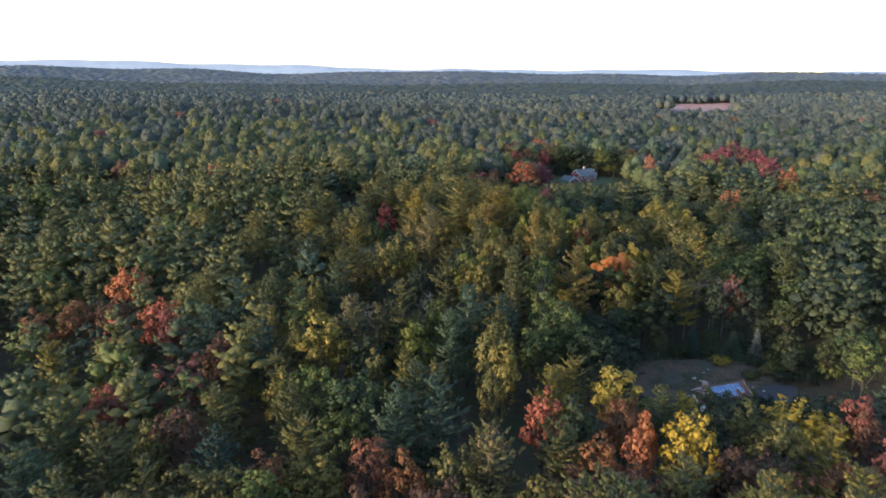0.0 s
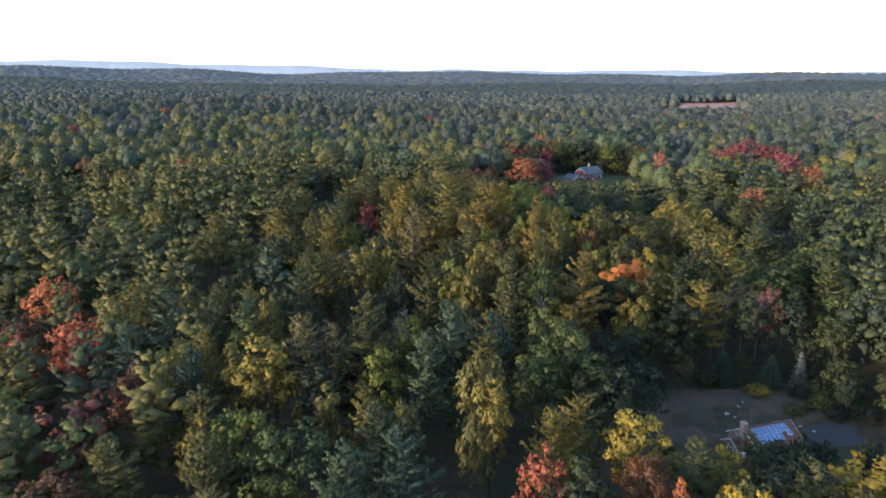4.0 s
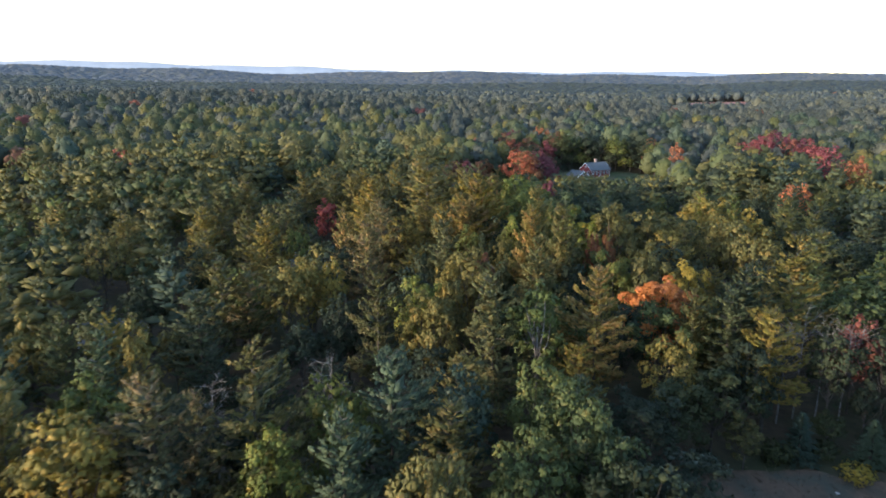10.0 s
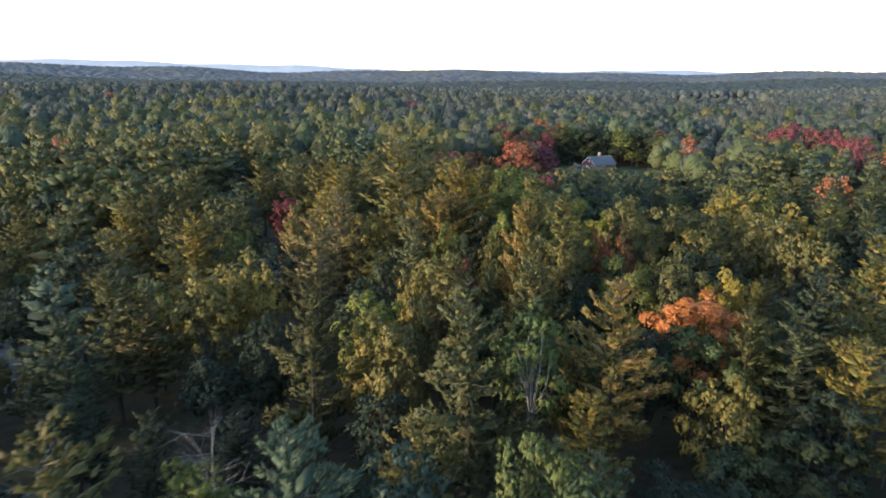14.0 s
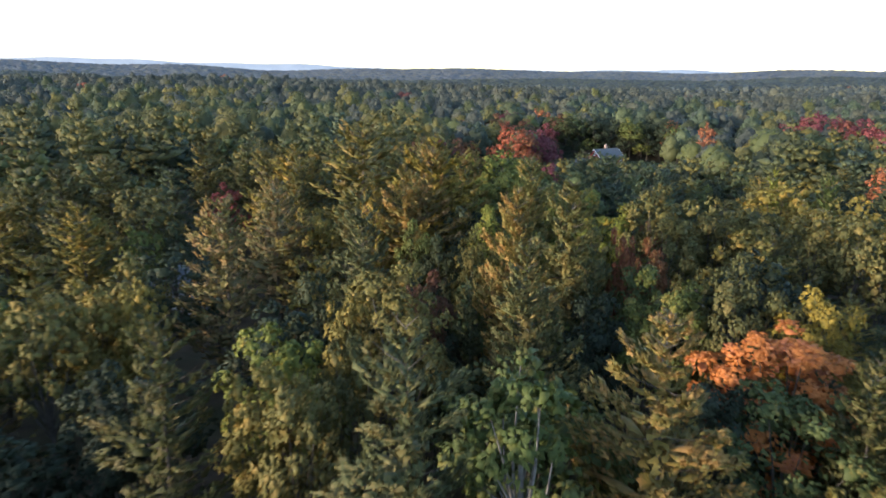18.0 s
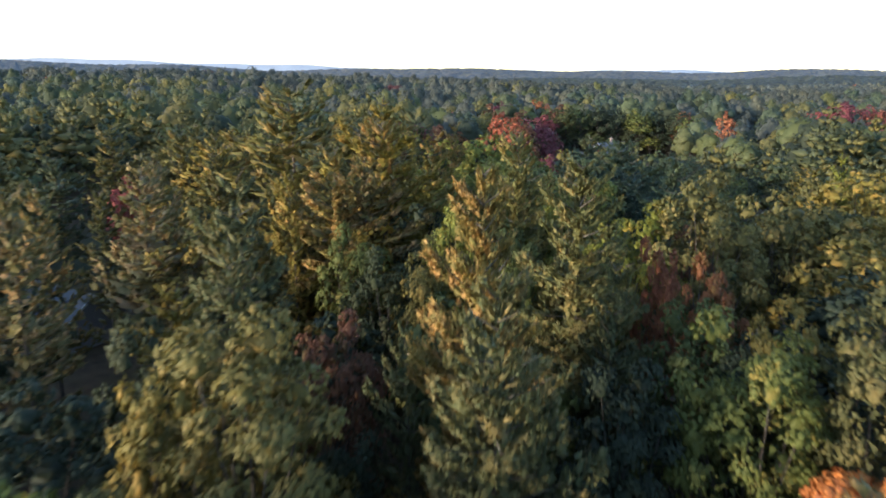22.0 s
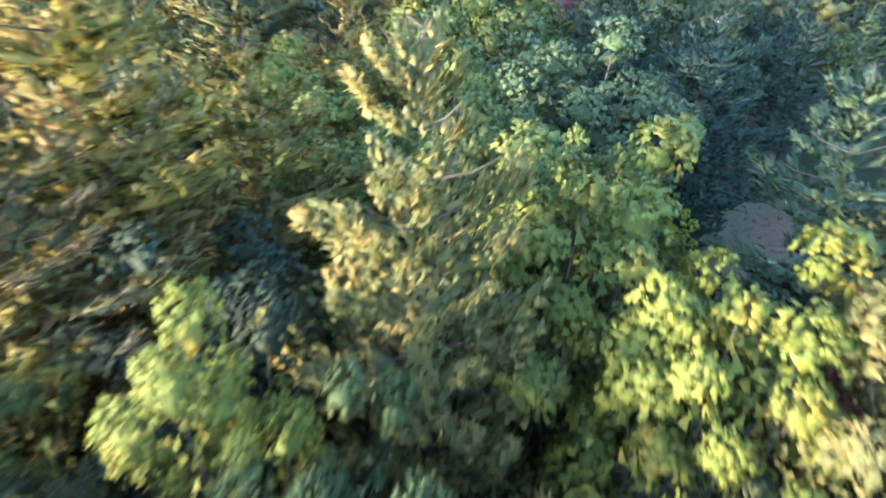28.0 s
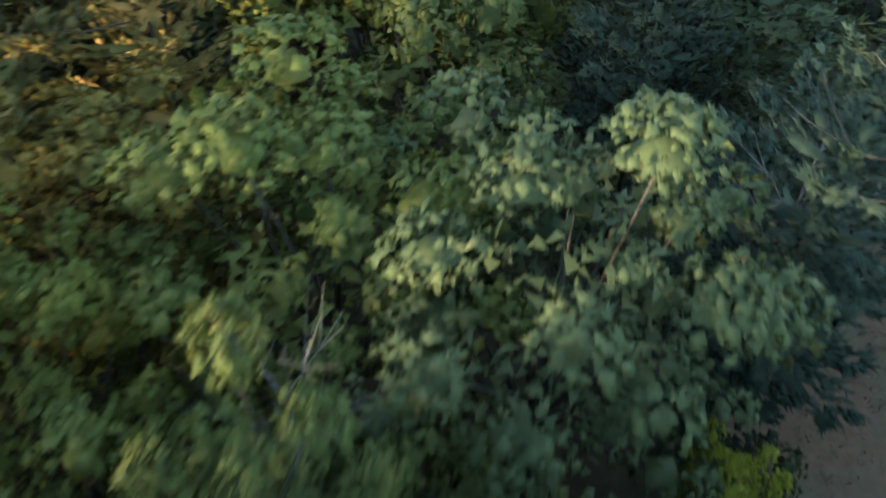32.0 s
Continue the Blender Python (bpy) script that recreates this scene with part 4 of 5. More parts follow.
tree("hero_oak", 10.3, 174.6, 20.5, "gold", 0.45)
tree("close_pine", 20.6, 182.8, 18.5, "pine", 0.52)
tree("close_pine", 34.0, 195.0, 21.0, "gold_pine", 0.45)
tree("pine", -5.2, 232.6, 24.0, "olive", 0.67)
tree("pine", -13.3, 243.5, 24.0, "olive", 0.82)
tree("pine", -9.6, 202.2, 22.5, "tan", 0.59)
tree("hero_pine", 23.6, 252.7, 24.5, "tan", 0.70)
tree("oak", -53.5, 145.7, 20.0, "gold", 0.82)
tree("pine", -52.2, 151.2, 20.5, "olive", 0.83)
tree("pine", -43.9, 143.1, 20.0, "blue", 1.02)
tree("oak", -43.2, 151.4, 20.0, "gold", 0.63)
tree("pine", -37.2, 148.5, 20.0, "pine", 0.74)
tree("pine", -30.7, 144.7, 19.5, "blue", 1.00)
tree("oak", -27.8, 148.6, 20.0, "gold", 0.49)
tree("hero_oak", -5.4, 124.5, 18.5, "lime", 0.82)
tree("pine", 1.5, 121.9, 20.0, "blue", 0.92)
tree("oak", 10.2, 111.9, 17.5, "gold", 0.74)
tree("oak", 7.8, 105.6, 16.5, "gold", 0.45)
tree("oak", -27.4, 125.6, 18.0, "gold", 0.75)
tree("oak", -36.7, 125.0, 17.5, "gold", 0.51)
tree("pine", -32.7, 128.5, 19.0, "olive", 0.64)
tree("oak", -40.8, 120.3, 17.5, "rust", 0.78)
tree("oak", -11.5, 113.4, 17.0, "gold", 0.57)
tree("pine", -6.6, 112.2, 17.0, "olive", 0.67)
tree("oak", -0.9, 108.6, 16.5, "gold", 0.55)
tree("oak", -21.1, 106.6, 17.0, "lime", 0.85)
tree("oak", -26.4, 105.4, 16.5, "gold", 0.63)
tree("pine", -44.6, 128.4, 19.0, "blue", 0.87)
tree("hero_oak", 25.9, 127.1, 18.0, "green", 0.87)
tree("hero_oak", 17.9, 123.3, 18.5, "green", 0.88)
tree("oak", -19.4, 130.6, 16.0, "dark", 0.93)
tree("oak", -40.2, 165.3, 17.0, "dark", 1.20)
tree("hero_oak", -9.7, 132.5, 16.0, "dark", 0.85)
tree("near_oak", 44.4, 171.2, 20.0, "orange", 1.25)
tree("close_oak", 49.4, 176.5, 20.7, "yellow", 0.70)
tree("oak", -19.6, 240.5, 19.0, "crimson", 0.85)
tree("near_oak", 39.2, 190.2, 21.8, "rust", 0.42)
tree("near_oak", 37.8, 195.4, 22.0, "amber", 0.34)
tree("close_pine", 16.9, 212.0, 29.0, "olive")
tree("close_oak", 43.3, 202.4, 24.4, "gold", 0.80)
tree("close_pine", 13.2, 207.0, 25.0, "tan", 0.90)
tree("pine", 6.0, 224.0, 30.8, "olive", 1.20)
tree("oak", 28.6, 108.0, 15.2, "yellow", 1.20)
tree("oak", 27.9, 100.7, 14.0, "rust", 0.90)
tree("oak", 29.6, 93.0, 15.0, "amber", 0.50)
tree("oak", 33.4, 86.1, 18.3, "yellow", 0.70)
tree("oak", 68.5, 161.0, 16.5, "red", 0.80)
tree("oak", 15.2, 97.5, 17.0, "red", 0.75)
tree("oak", 38.9, 104.6, 12.2, "yellow", 0.90)
tree("oak", 46.5, 111.1, 9.9, "dark", 1.50)
tree("oak", 26.5, 86.0, 18.5, "amber", 0.55)
tree("oak", 52.7, 98.7, 14.0, "yellow", 1.20)
tree("oak", 58.0, 97.0, 13.5, "yellow")
tree("oak", 44.0, 101.0, 12.5, "dark", 1.20)
tree("oak", 49.0, 104.0, 11.5, "dark")
tree("pine", -22.2, 96.0, 19.0, "olive")
tree("oak", -74.3, 160.3, 18.0, "amber")
tree("oak", -53.3, 130.6, 18.0, "red", 0.90)
tree("oak", -9.8, 84.0, 15.8, "amber", 0.70)
tree("spruce", 69.6, 147.6, 7.0, "spruce", 1.30)
tree("spruce", 55.6, 148.6, 6.8, "blue", 2.00)
tree("spruce", 64.4, 147.8, 6.2, "blue", 2.10)
tree("oak", 60.3, 151.0, 6.0, "dark", 1.40)
tree("hero_oak", 47.6, 146.2, 7.2, "gold", 1.30)
tree("hero_oak", 44.6, 149.4, 13.4, "dark", 1.25)
tree("hero_oak", 38.5, 146.5, 13.0, "dark", 1.30)
tree("close_oak", 33.0, 141.0, 14.0, "dark", 1.30)
tree("hero_oak", 33.5, 128.0, 13.0, "dark", 1.20)
tree("hero_oak", 37.0, 121.0, 3.9, "dark", 1.30)
tree("oak", 74.0, 142.0, 9.0, "dark", 1.30)
tree("oak", 79.5, 124.0, 13.5, "green", 1.10)
tree("oak", 82.0, 131.0, 14.0, "green", 1.10)
tree("oak", 72.0, 136.0, 7.0, "dark", 1.20)
tree("oak", 73.0, 121.5, 3.6, "rust")
tree("oak", 67.0, 120.5, 4.2, "gold")
tree("oak", 73.0, 152.0, 9.0, "dark", 1.30)
tree("oak", 79.0, 136.0, 9.0, "dark")
tree("oak", 34.0, 350.0, 15.0, "dark", 1.20)
tree("oak", 40.0, 356.0, 14.0, "dark", 1.20)
tree("oak", 46.0, 376.0, 19.0, "dark", 1.20)
tree("oak", 41.0, 368.0, 20.0, "dark", 1.20)
tree("oak", 37.0, 361.0, 20.0, "green", 1.20)
tree("pine", 47.5, 386.0, 18.0, "pine")
tree("pine", 34.0, 354.0, 21.0, "pine", 1.10)
tree("close_pine", 47.3, 250.0, 22.4, "blue", 1.10)
tree("hero_pine", 50.5, 256.0, 21.8, "pine", 1.10)
tree("hero_pine", 44.5, 257.0, 22.6, "pine")
tree("oak", 66.0, 414.0, 20.0, "dark", 1.30)
tree("oak", 72.0, 418.0, 21.0, "green", 1.20)
tree("oak", 79.0, 417.0, 21.0, "dark", 1.30)
tree("oak", 86.0, 419.0, 20.0, "dark", 1.30)
tree("oak", 93.0, 415.0, 21.0, "green", 1.30)
tree("oak", 100.0, 414.0, 20.0, "dark", 1.20)
tree("oak", 106.0, 409.0, 19.0, "dark", 1.20)
tree("oak", 108.0, 400.0, 18.0, "green", 1.20)
tree("oak", 58.0, 408.0, 18.0, "crimson", 1.20)
tree("oak", 52.0, 404.0, 17.0, "rust", 1.20)
tree("oak", 44.0, 398.0, 15.0, "dark", 1.30)
tree("oak", 38.0, 392.0, 15.0, "green", 1.30)
tree("oak", 49.0, 413.0, 19.0, "rust", 1.20)
tree("oak", 41.0, 408.0, 19.0, "red", 1.20)
tree("oak", 64.5, 397.0, 8.5, "dark", 1.10)
tree("oak", 69.0, 411.0, 11.0, "dark", 1.70)
tree("oak", 75.5, 413.0, 12.0, "green", 1.70)
tree("oak", 82.5, 413.0, 11.0, "dark", 1.70)
tree("oak", 89.5, 411.0, 12.0, "dark", 1.70)
tree("oak", 96.5, 409.5, 10.0, "green", 1.70)
tree("oak", 103.0, 406.0, 10.0, "dark", 1.70)
tree("oak", 62.0, 408.0, 10.0, "dark", 1.70)
tree("oak", 55.0, 405.0, 9.0, "rust", 1.70)
tree("oak", 48.0, 398.0, 8.0, "dark", 1.70)
tree("hero_oak", 50.0, 153.0, 15.0, "dark")
tree("oak", 63.0, 156.5, 14.5, "dark", 0.90)
tree("oak", 71.0, 157.0, 15.0, "dark")
tree("oak", 66.5, 153.5, 9.0, "dark")
tree("hero_oak", 53.0, 198.0, 20.2, "gold")
tree("pine", 53.8, 165.4, 21.5, "pine")
tree("oak", 16.6, 341.6, 17.0, "rust", 1.31)
tree("oak", 25.1, 345.7, 17.0, "rust", 1.23)
tree("oak", 37.9, 423.3, 18.0, "crimson", 1.36)
tree("oak", 41.6, 367.6, 17.0, "crimson", 1.21)
tree("oak", 51.2, 367.8, 17.0, "rust", 1.38)
tree("oak", 52.5, 353.5, 13.0, "crimson", 1.10)
tree("oak", 63.2, 464.4, 19.0, "amber", 1.70)
tree("oak", 33.8, 339.6, 15.0, "green", 1.90)
tree("hero_oak", 41.6, 164.6, 17.4, "green", 1.05)
tree("hero_pine", 47.6, 165.2, 17.2, "pine", 0.95)
tree("hero_oak", 37.2, 166.4, 16.5, "dark", 0.95)
tree("close_oak", 21.5, 196.2, 21.0, "gold", 0.58)
tree("close_oak", 26.7, 194.1, 20.0, "green", 0.50)
tree("close_oak", 27.2, 199.9, 21.5, "green", 0.58)
tree("close_oak", 15.1, 202.9, 20.5, "green", 0.6)
tree("oak", -320.0, 760.0, 34.0, "red", 1.20)
tree("oak", -160.0, 700.0, 36.0, "red", 1.20)
tree("oak", -150.0, 704.0, 35.0, "rust", 1.20)
tree("oak", 60.0, 340.0, 9.0, "gold")
tree("oak", 69.0, 336.0, 9.5, "gold")
tree("oak", 78.0, 152.0, 13.0, "dark", 1.10)
tree("oak", 82.0, 160.0, 16.0, "green")
tree("near_pine", 28.6, 206.4, 26.7, "gold_pine", 0.76)
tree("near_oak", 33.2, 211.6, 23.6, "lime", 1.00)
tree("close_oak", 23.5, 202.0, 21.9, "lime", 0.58)
tree("near_oak", 37.0, 205.8, 22.6, "lime", 0.95)
tree("close_oak", 21.9, 207.9, 21.6, "dark", 0.90)
tree("close_pine", 48.7, 240.5, 20.0, "blue")
tree("close_oak", 36.4, 231.7, 22.8, "blue", 1.10)
tree("close_oak", 28.6, 233.5, 21.8, "lime", 1.25)
tree("close_oak", 42.6, 228.1, 11.4, "chartreuse", 0.70)
tree("close_oak", 20.3, 234.6, 20.7, "gold", 1.10)
tree("close_oak", 37.6, 221.5, 18.2, "blue", 0.60)
tree("close_pine", 15.5, 208.3, 24.0, "tan")
tree("near_oak", 29.8, 222.0, 23.4, "lime", 0.62)
tree("near_oak", 30.6, 216.2, 23.8, "lime", 0.95)
tree("near_oak", 35.6, 216.3, 22.8, "lime", 0.70)
tree("oak", 70.5, 231.2, 20.2, "gold", 1.10)
tree("oak", 70.6, 219.1, 20.2, "gold")
tree("oak", 78.3, 221.5, 20.2, "gold")
tree("close_oak", 44.7, 208.6, 19.4, "rust", 0.48)
tree("close_oak", 16.2, 185.4, 19.2, "rust", 0.55)
tree("close_oak", 37.4, 187.6, 18.6, "green", 0.75)
tree("close_oak", 40.2, 185.4, 18.0, "dark", 0.70)
tree("hero_pine", 8.7, 211.9, 22.0, "olive")
tree("close_pine", 41.9, 245.5, 22.0, "blue", 0.90)
tree("oak", -27.7, 225.6, 20.2, "gold")
tree("pine", -41.7, 356.1, 22.0, "olive", 1.10)
tree("pine", -44.6, 234.1, 22.0, "olive")
tree("pine", -43.1, 220.9, 22.0, "olive")
tree("pine", -68.4, 305.3, 22.0, "olive")
tree("pine", -5.0, 291.0, 22.0, "olive")
tree("pine", -5.2, 343.9, 22.0, "tan")
tree("pine", 9.4, 331.8, 22.0, "olive")
tree("pine", 15.5, 277.1, 22.0, "tan")
tree("oak", 137.4, 371.6, 22.0, "crimson", 0.95)
tree("oak", 156.6, 402.6, 22.0, "crimson", 0.95)
tree("oak", 172.7, 420.7, 22.0, "crimson", 0.95)
tree("oak", 165.1, 386.9, 22.0, "red", 0.95)
tree("oak", 169.5, 378.1, 22.0, "crimson", 0.95)
tree("oak", 160.4, 346.7, 22.0, "crimson", 0.95)
tree("oak", 156.4, 319.1, 22.0, "amber", 0.80)
tree("oak", 107.5, 368.0, 22.0, "amber", 0.70)
tree("oak", 11.9, 287.1, 22.0, "rust")
tree("oak", 15.5, 294.9, 22.0, "crimson", 1.10)
tree("oak", 20.0, 291.9, 22.0, "rust")
tree("oak", 37.0, 328.2, 22.0, "red")
tree("oak", 46.1, 334.8, 22.0, "crimson", 1.10)
tree("oak", 41.6, 328.3, 22.0, "rust")
tree("oak", 41.6, 283.4, 16.5, "crimson", 0.75)
tree("oak", 44.3, 432.1, 22.0, "crimson", 1.10)
tree("oak", 36.9, 409.4, 22.0, "rust", 1.10)
tree("oak", 58.9, 444.9, 22.0, "amber")
tree("oak", 64.8, 424.9, 22.0, "rust")
tree("pine", 72.3, 237.3, 22.0, "lime", 0.55)
tree("pine", 77.3, 229.6, 22.0, "lime", 0.55)
tree("oak", 143.5, 380.3, 22.0, "crimson", 0.95)
tree("oak", 159.2, 399.4, 22.0, "crimson", 0.95)
tree("oak", 170.3, 406.4, 22.0, "crimson", 0.95)
tree("oak", 166.4, 381.0, 22.0, "crimson", 0.95)
tree("pine", 55.5, 262.6, 17.0, "blue", 1.10)
tree("hero_pine", 59.7, 253.1, 17.0, "blue")
tree("hero_pine", 66.6, 256.4, 17.0, "blue")
tree("close_pine", 45.2, 234.1, 21.0, "blue", 1.10)
tree("close_oak", 24.1, 220.8, 21.0, "lime")
tree("close_oak", 19.8, 228.5, 21.0, "lime")
tree("pine", -8.1, 241.1, 23.5, "olive", 1.10)
tree("hero_oak", 56.3, 217.2, 20.0, "gold")
tree("close_pine", 20.8, 217.1, 23.5, "olive")
tree("close_pine", 44.2, 214.3, 23.5, "blue")
tree("pine", -2.6, 205.4, 23.5, "tan")
tree("oak", 111.1, 268.3, 18.5, "amber", 0.85)
tree("pine", 6.2, 217.4, 22.0, "olive")
tree("oak", 77.8, 236.3, 20.7, "gold")
tree("oak", 73.9, 242.1, 20.7, "gold")
tree("pine", -8.5, 223.6, 21.5, "olive")
tree("pine", -12.4, 217.7, 20.0, "olive", 0.80)
tree("pine", -40.6, 211.6, 21.5, "olive")
tree("pine", -25.5, 203.1, 21.5, "olive")
tree("pine", -27.2, 236.6, 21.5, "pine", 1.20)
tree("pine", -30.2, 208.0, 21.5, "olive")
tree("oak", -21.9, 121.2, 20.2, "gold")
tree("oak", 9.2, 116.9, 20.2, "gold", 0.70)
tree("oak", -21.3, 124.2, 17.0, "gold", 0.70)
tree("pine", -0.7, 96.1, 20.0, "blue")
tree("oak", -58.4, 138.7, 17.0, "red")
tree("pine", -66.1, 111.4, 18.5, "olive")
tree("oak", -52.8, 103.4, 15.5, "red", 0.90)
tree("oak", -83.8, 138.1, 15.5, "rust")
tree("oak", -77.6, 141.8, 15.5, "rust")
tree("oak", -71.3, 143.7, 15.5, "rust")
tree("oak", -40.9, 89.3, 15.5, "gold", 0.80)
tree("oak", -37.4, 92.7, 15.5, "rust")
tree("oak", -16.2, 81.7, 15.5, "gold")
tree("oak", -22.7, 81.7, 15.5, "rust")
tree("oak", -22.7, 76.4, 15.5, "lime")
tree("oak", 1.2, 83.1, 15.5, "gold", 0.80)
tree("pine", 6.3, 83.5, 18.5, "tan", 0.90)
tree("oak", -4.6, 81.7, 15.5, "rust", 0.80)
tree("oak", -0.3, 74.0, 15.5, "rust")
tree("oak", 5.0, 74.0, 15.5, "gold")
tree("oak", 27.2, 96.3, 15.5, "rust", 0.80)
tree("oak", 20.5, 84.6, 15.5, "rust", 0.90)
tree("oak", 23.2, 77.7, 15.5, "rust", 0.90)
tree("oak", 27.0, 76.4, 15.5, "rust")
tree("oak", 36.0, 92.7, 15.5, "gold", 0.70)
tree("oak", 46.4, 96.3, 15.5, "gold")
tree("oak", 61.8, 92.7, 15.5, "rust", 0.80)
tree("oak", 61.9, 96.3, 15.5, "red", 0.80)
tree("oak", 51.6, 79.0, 15.5, "rust")
tree("oak", 37.8, 83.1, 15.5, "rust")
tree("oak", 40.3, 80.3, 15.5, "rust")
tree("oak", 43.3, 76.4, 15.5, "rust")
tree("pine", -51.7, 77.8, 18.5, "blue")
tree("pine", -54.2, 90.1, 18.5, "pine")
tree("pine", -44.1, 83.5, 18.5, "olive")
tree("pine", -35.5, 75.1, 18.5, "olive")
tree("oak", -32.3, 80.3, 15.5, "gold")
tree("pine", -44.2, 72.7, 18.5, "pine")
tree("oak", 11.7, 74.0, 15.5, "gold")
tree("oak", 16.7, 76.4, 15.5, "rust")
tree("oak", -9.5, 74.0, 15.5, "rust", 0.80)
tree("oak", -27.5, 76.4, 15.5, "gold")
tree("pine", -6.8, 93.8, 18.5, "blue")

# ---- the wood between ----
CLEARINGS = [(50, 138, 17, 9), (54, 127, 9, 8), (66, 131, 5, 4), (44, 130, 9, 7), (69, 127, 7, 7), (59, 234.5, 11, 11), (52.5, 227, 6.5, 7), (78, 394, 15, 13), (60, 392, 14, 10), (93, 401, 12, 7), (-47, 181, 7, 7), (-20, 222, 6, 7)]   # lawns and yards: centre and half-widths


def patch(x, y, size, seed=0.0):
    return noise.noise(Vector((x / size + seed, y / size - seed, seed)))


def open_ground(x, y):
    if 800 < y < 1480 and abs(x - 0.357 * y) < 0.070 * y * (1 + 0.8 * patch(x, y, 90, 2.2)) * min(1.0, (y - 770) / 140):
        return True
    return any(((x - cx) / rx) ** 2 + ((y - cy) / ry) ** 2 < 1 for cx, cy, rx, ry in CLEARINGS)


def choose(x, y, rng):
    """Kind and colour of a tree of the wood at that place."""
    p = patch(x, y, 45, 3.1)
    # the shade on this side is put in as dark leaf colours
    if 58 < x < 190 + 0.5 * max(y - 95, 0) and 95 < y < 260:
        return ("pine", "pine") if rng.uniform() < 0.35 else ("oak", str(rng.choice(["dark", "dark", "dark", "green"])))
    if 34 < x < 68 and 232 < y < 278:
        return ("pine", "blue") if rng.uniform() < 0.55 else ("oak", "dark")
    if x > 85 and 385 < y < 620 and rng.uniform() < 0.75:                 # a darker stand behind the lawn
        return ("pine", "blue") if rng.uniform() < 0.5 else ("oak", "dark")
    pine = rng.uniform() < 0.52 + 0.9 * p
    r = rng.uniform()
    if pine:
        return "pine", ("olive" if r < (0.74 if x < 60 and y < 420 else 0.50) else "pine" if r < 0.92 else "blue")
    warm = 0.30 if y < 98 else 0.03 + 0.10 * max(patch(x, y, 70, 7.7), 0)
    if 34 < x < 66 and 232 < y < 275:
        return "oak", str(rng.choice(["blue", "green", "dark"]))
    if r < warm:
        return "oak", str(rng.choice(["rust", "rust", "rust", "gold", "gold", "red"]))
    return "oak", str(rng.choice(["green", "green", "dark", "gold" if y < 400 or rng.uniform() < 0.3 else "green", "lime" if y < 280 and x < 60 else "dark"]))


def free(x, y, gap=1.0):
    return all((x - px) ** 2 + (y - py) ** 2 > (pr + 2.2) ** 2 * gap for px, py, pr in PLACED)


rng = np.random.default_rng(5)
STUFF = {}                              # colour -> kind -> list of placements


def near_corridor(x, y):
    return 60 < y < 275 and abs(x - 0.16 * y) < 34 + 0.16 * y


own_trees = []
gx = np.arange(-420, 440, 9.4)
for j, y0 in enumerate(np.arange(30, 430, 8.2)):
    for x0 in gx + (j % 2) * 4.7:
        x, y = x0 + rng.uniform(-3, 3), y0 + rng.uniform(-2.6, 2.6)
        if abs(x - 0.02 * y) > 34 + 0.66 * y or open_ground(x, y):
            continue
        if not free(x, y):
            continue
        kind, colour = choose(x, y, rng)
        top = float(terrain(x, y)) + (rng.uniform(17.0, 20.5) if kind == "pine" else rng.uniform(15.5, 18.5))
        top += 2.0 * patch(x, y, 22, 1.7) + 6.0 * patch(x, y, 58, 4.2)
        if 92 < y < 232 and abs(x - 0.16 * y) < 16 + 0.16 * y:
            top = float(terrain(x, y)) + rng.uniform(13.5, 18.0)      # lower trees between the tall ones, their shade put into darker leaf colours
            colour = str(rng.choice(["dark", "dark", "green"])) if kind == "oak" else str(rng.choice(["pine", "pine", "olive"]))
        if ((x + 9) / 19) ** 2 + ((y - 150) / 15) ** 2 < 1:           # a hollow, its shade put in as dark leaf colour
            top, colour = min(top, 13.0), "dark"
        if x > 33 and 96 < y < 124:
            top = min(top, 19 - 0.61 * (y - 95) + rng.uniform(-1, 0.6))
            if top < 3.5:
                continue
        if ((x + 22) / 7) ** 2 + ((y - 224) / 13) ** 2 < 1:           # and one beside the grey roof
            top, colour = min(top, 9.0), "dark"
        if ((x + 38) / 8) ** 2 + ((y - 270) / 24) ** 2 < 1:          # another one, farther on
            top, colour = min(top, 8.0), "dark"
        if 10 < x < 44 and 262 < y < 335 or 95 < x < 172 and 280 < y < 380 and patch(x, y, 30, 5.5) > -0.1:
            top = min(top, 15.0)
        if 44 < x < 100 and 250 < y < 392:
            top = min(top, 1.3 + 0.1495 * (398 - y) + rng.uniform(-0.8, 0.8))
            if top < 3.5:
                continue
        if near_corridor(x, y) and len(own_trees) < 420:
            own_trees.append((("hero_" if 200 < y < 275 and abs(x - 32) < 36 else "") + kind, x, y, top, colour, rng.uniform(0.95, 1.2)))
        else:
            # more trees take the haze-tinted colour the farther off they stand
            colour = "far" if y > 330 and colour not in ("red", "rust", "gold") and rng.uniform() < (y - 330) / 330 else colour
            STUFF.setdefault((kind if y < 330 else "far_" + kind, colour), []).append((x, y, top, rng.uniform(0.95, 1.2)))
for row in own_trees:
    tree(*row)

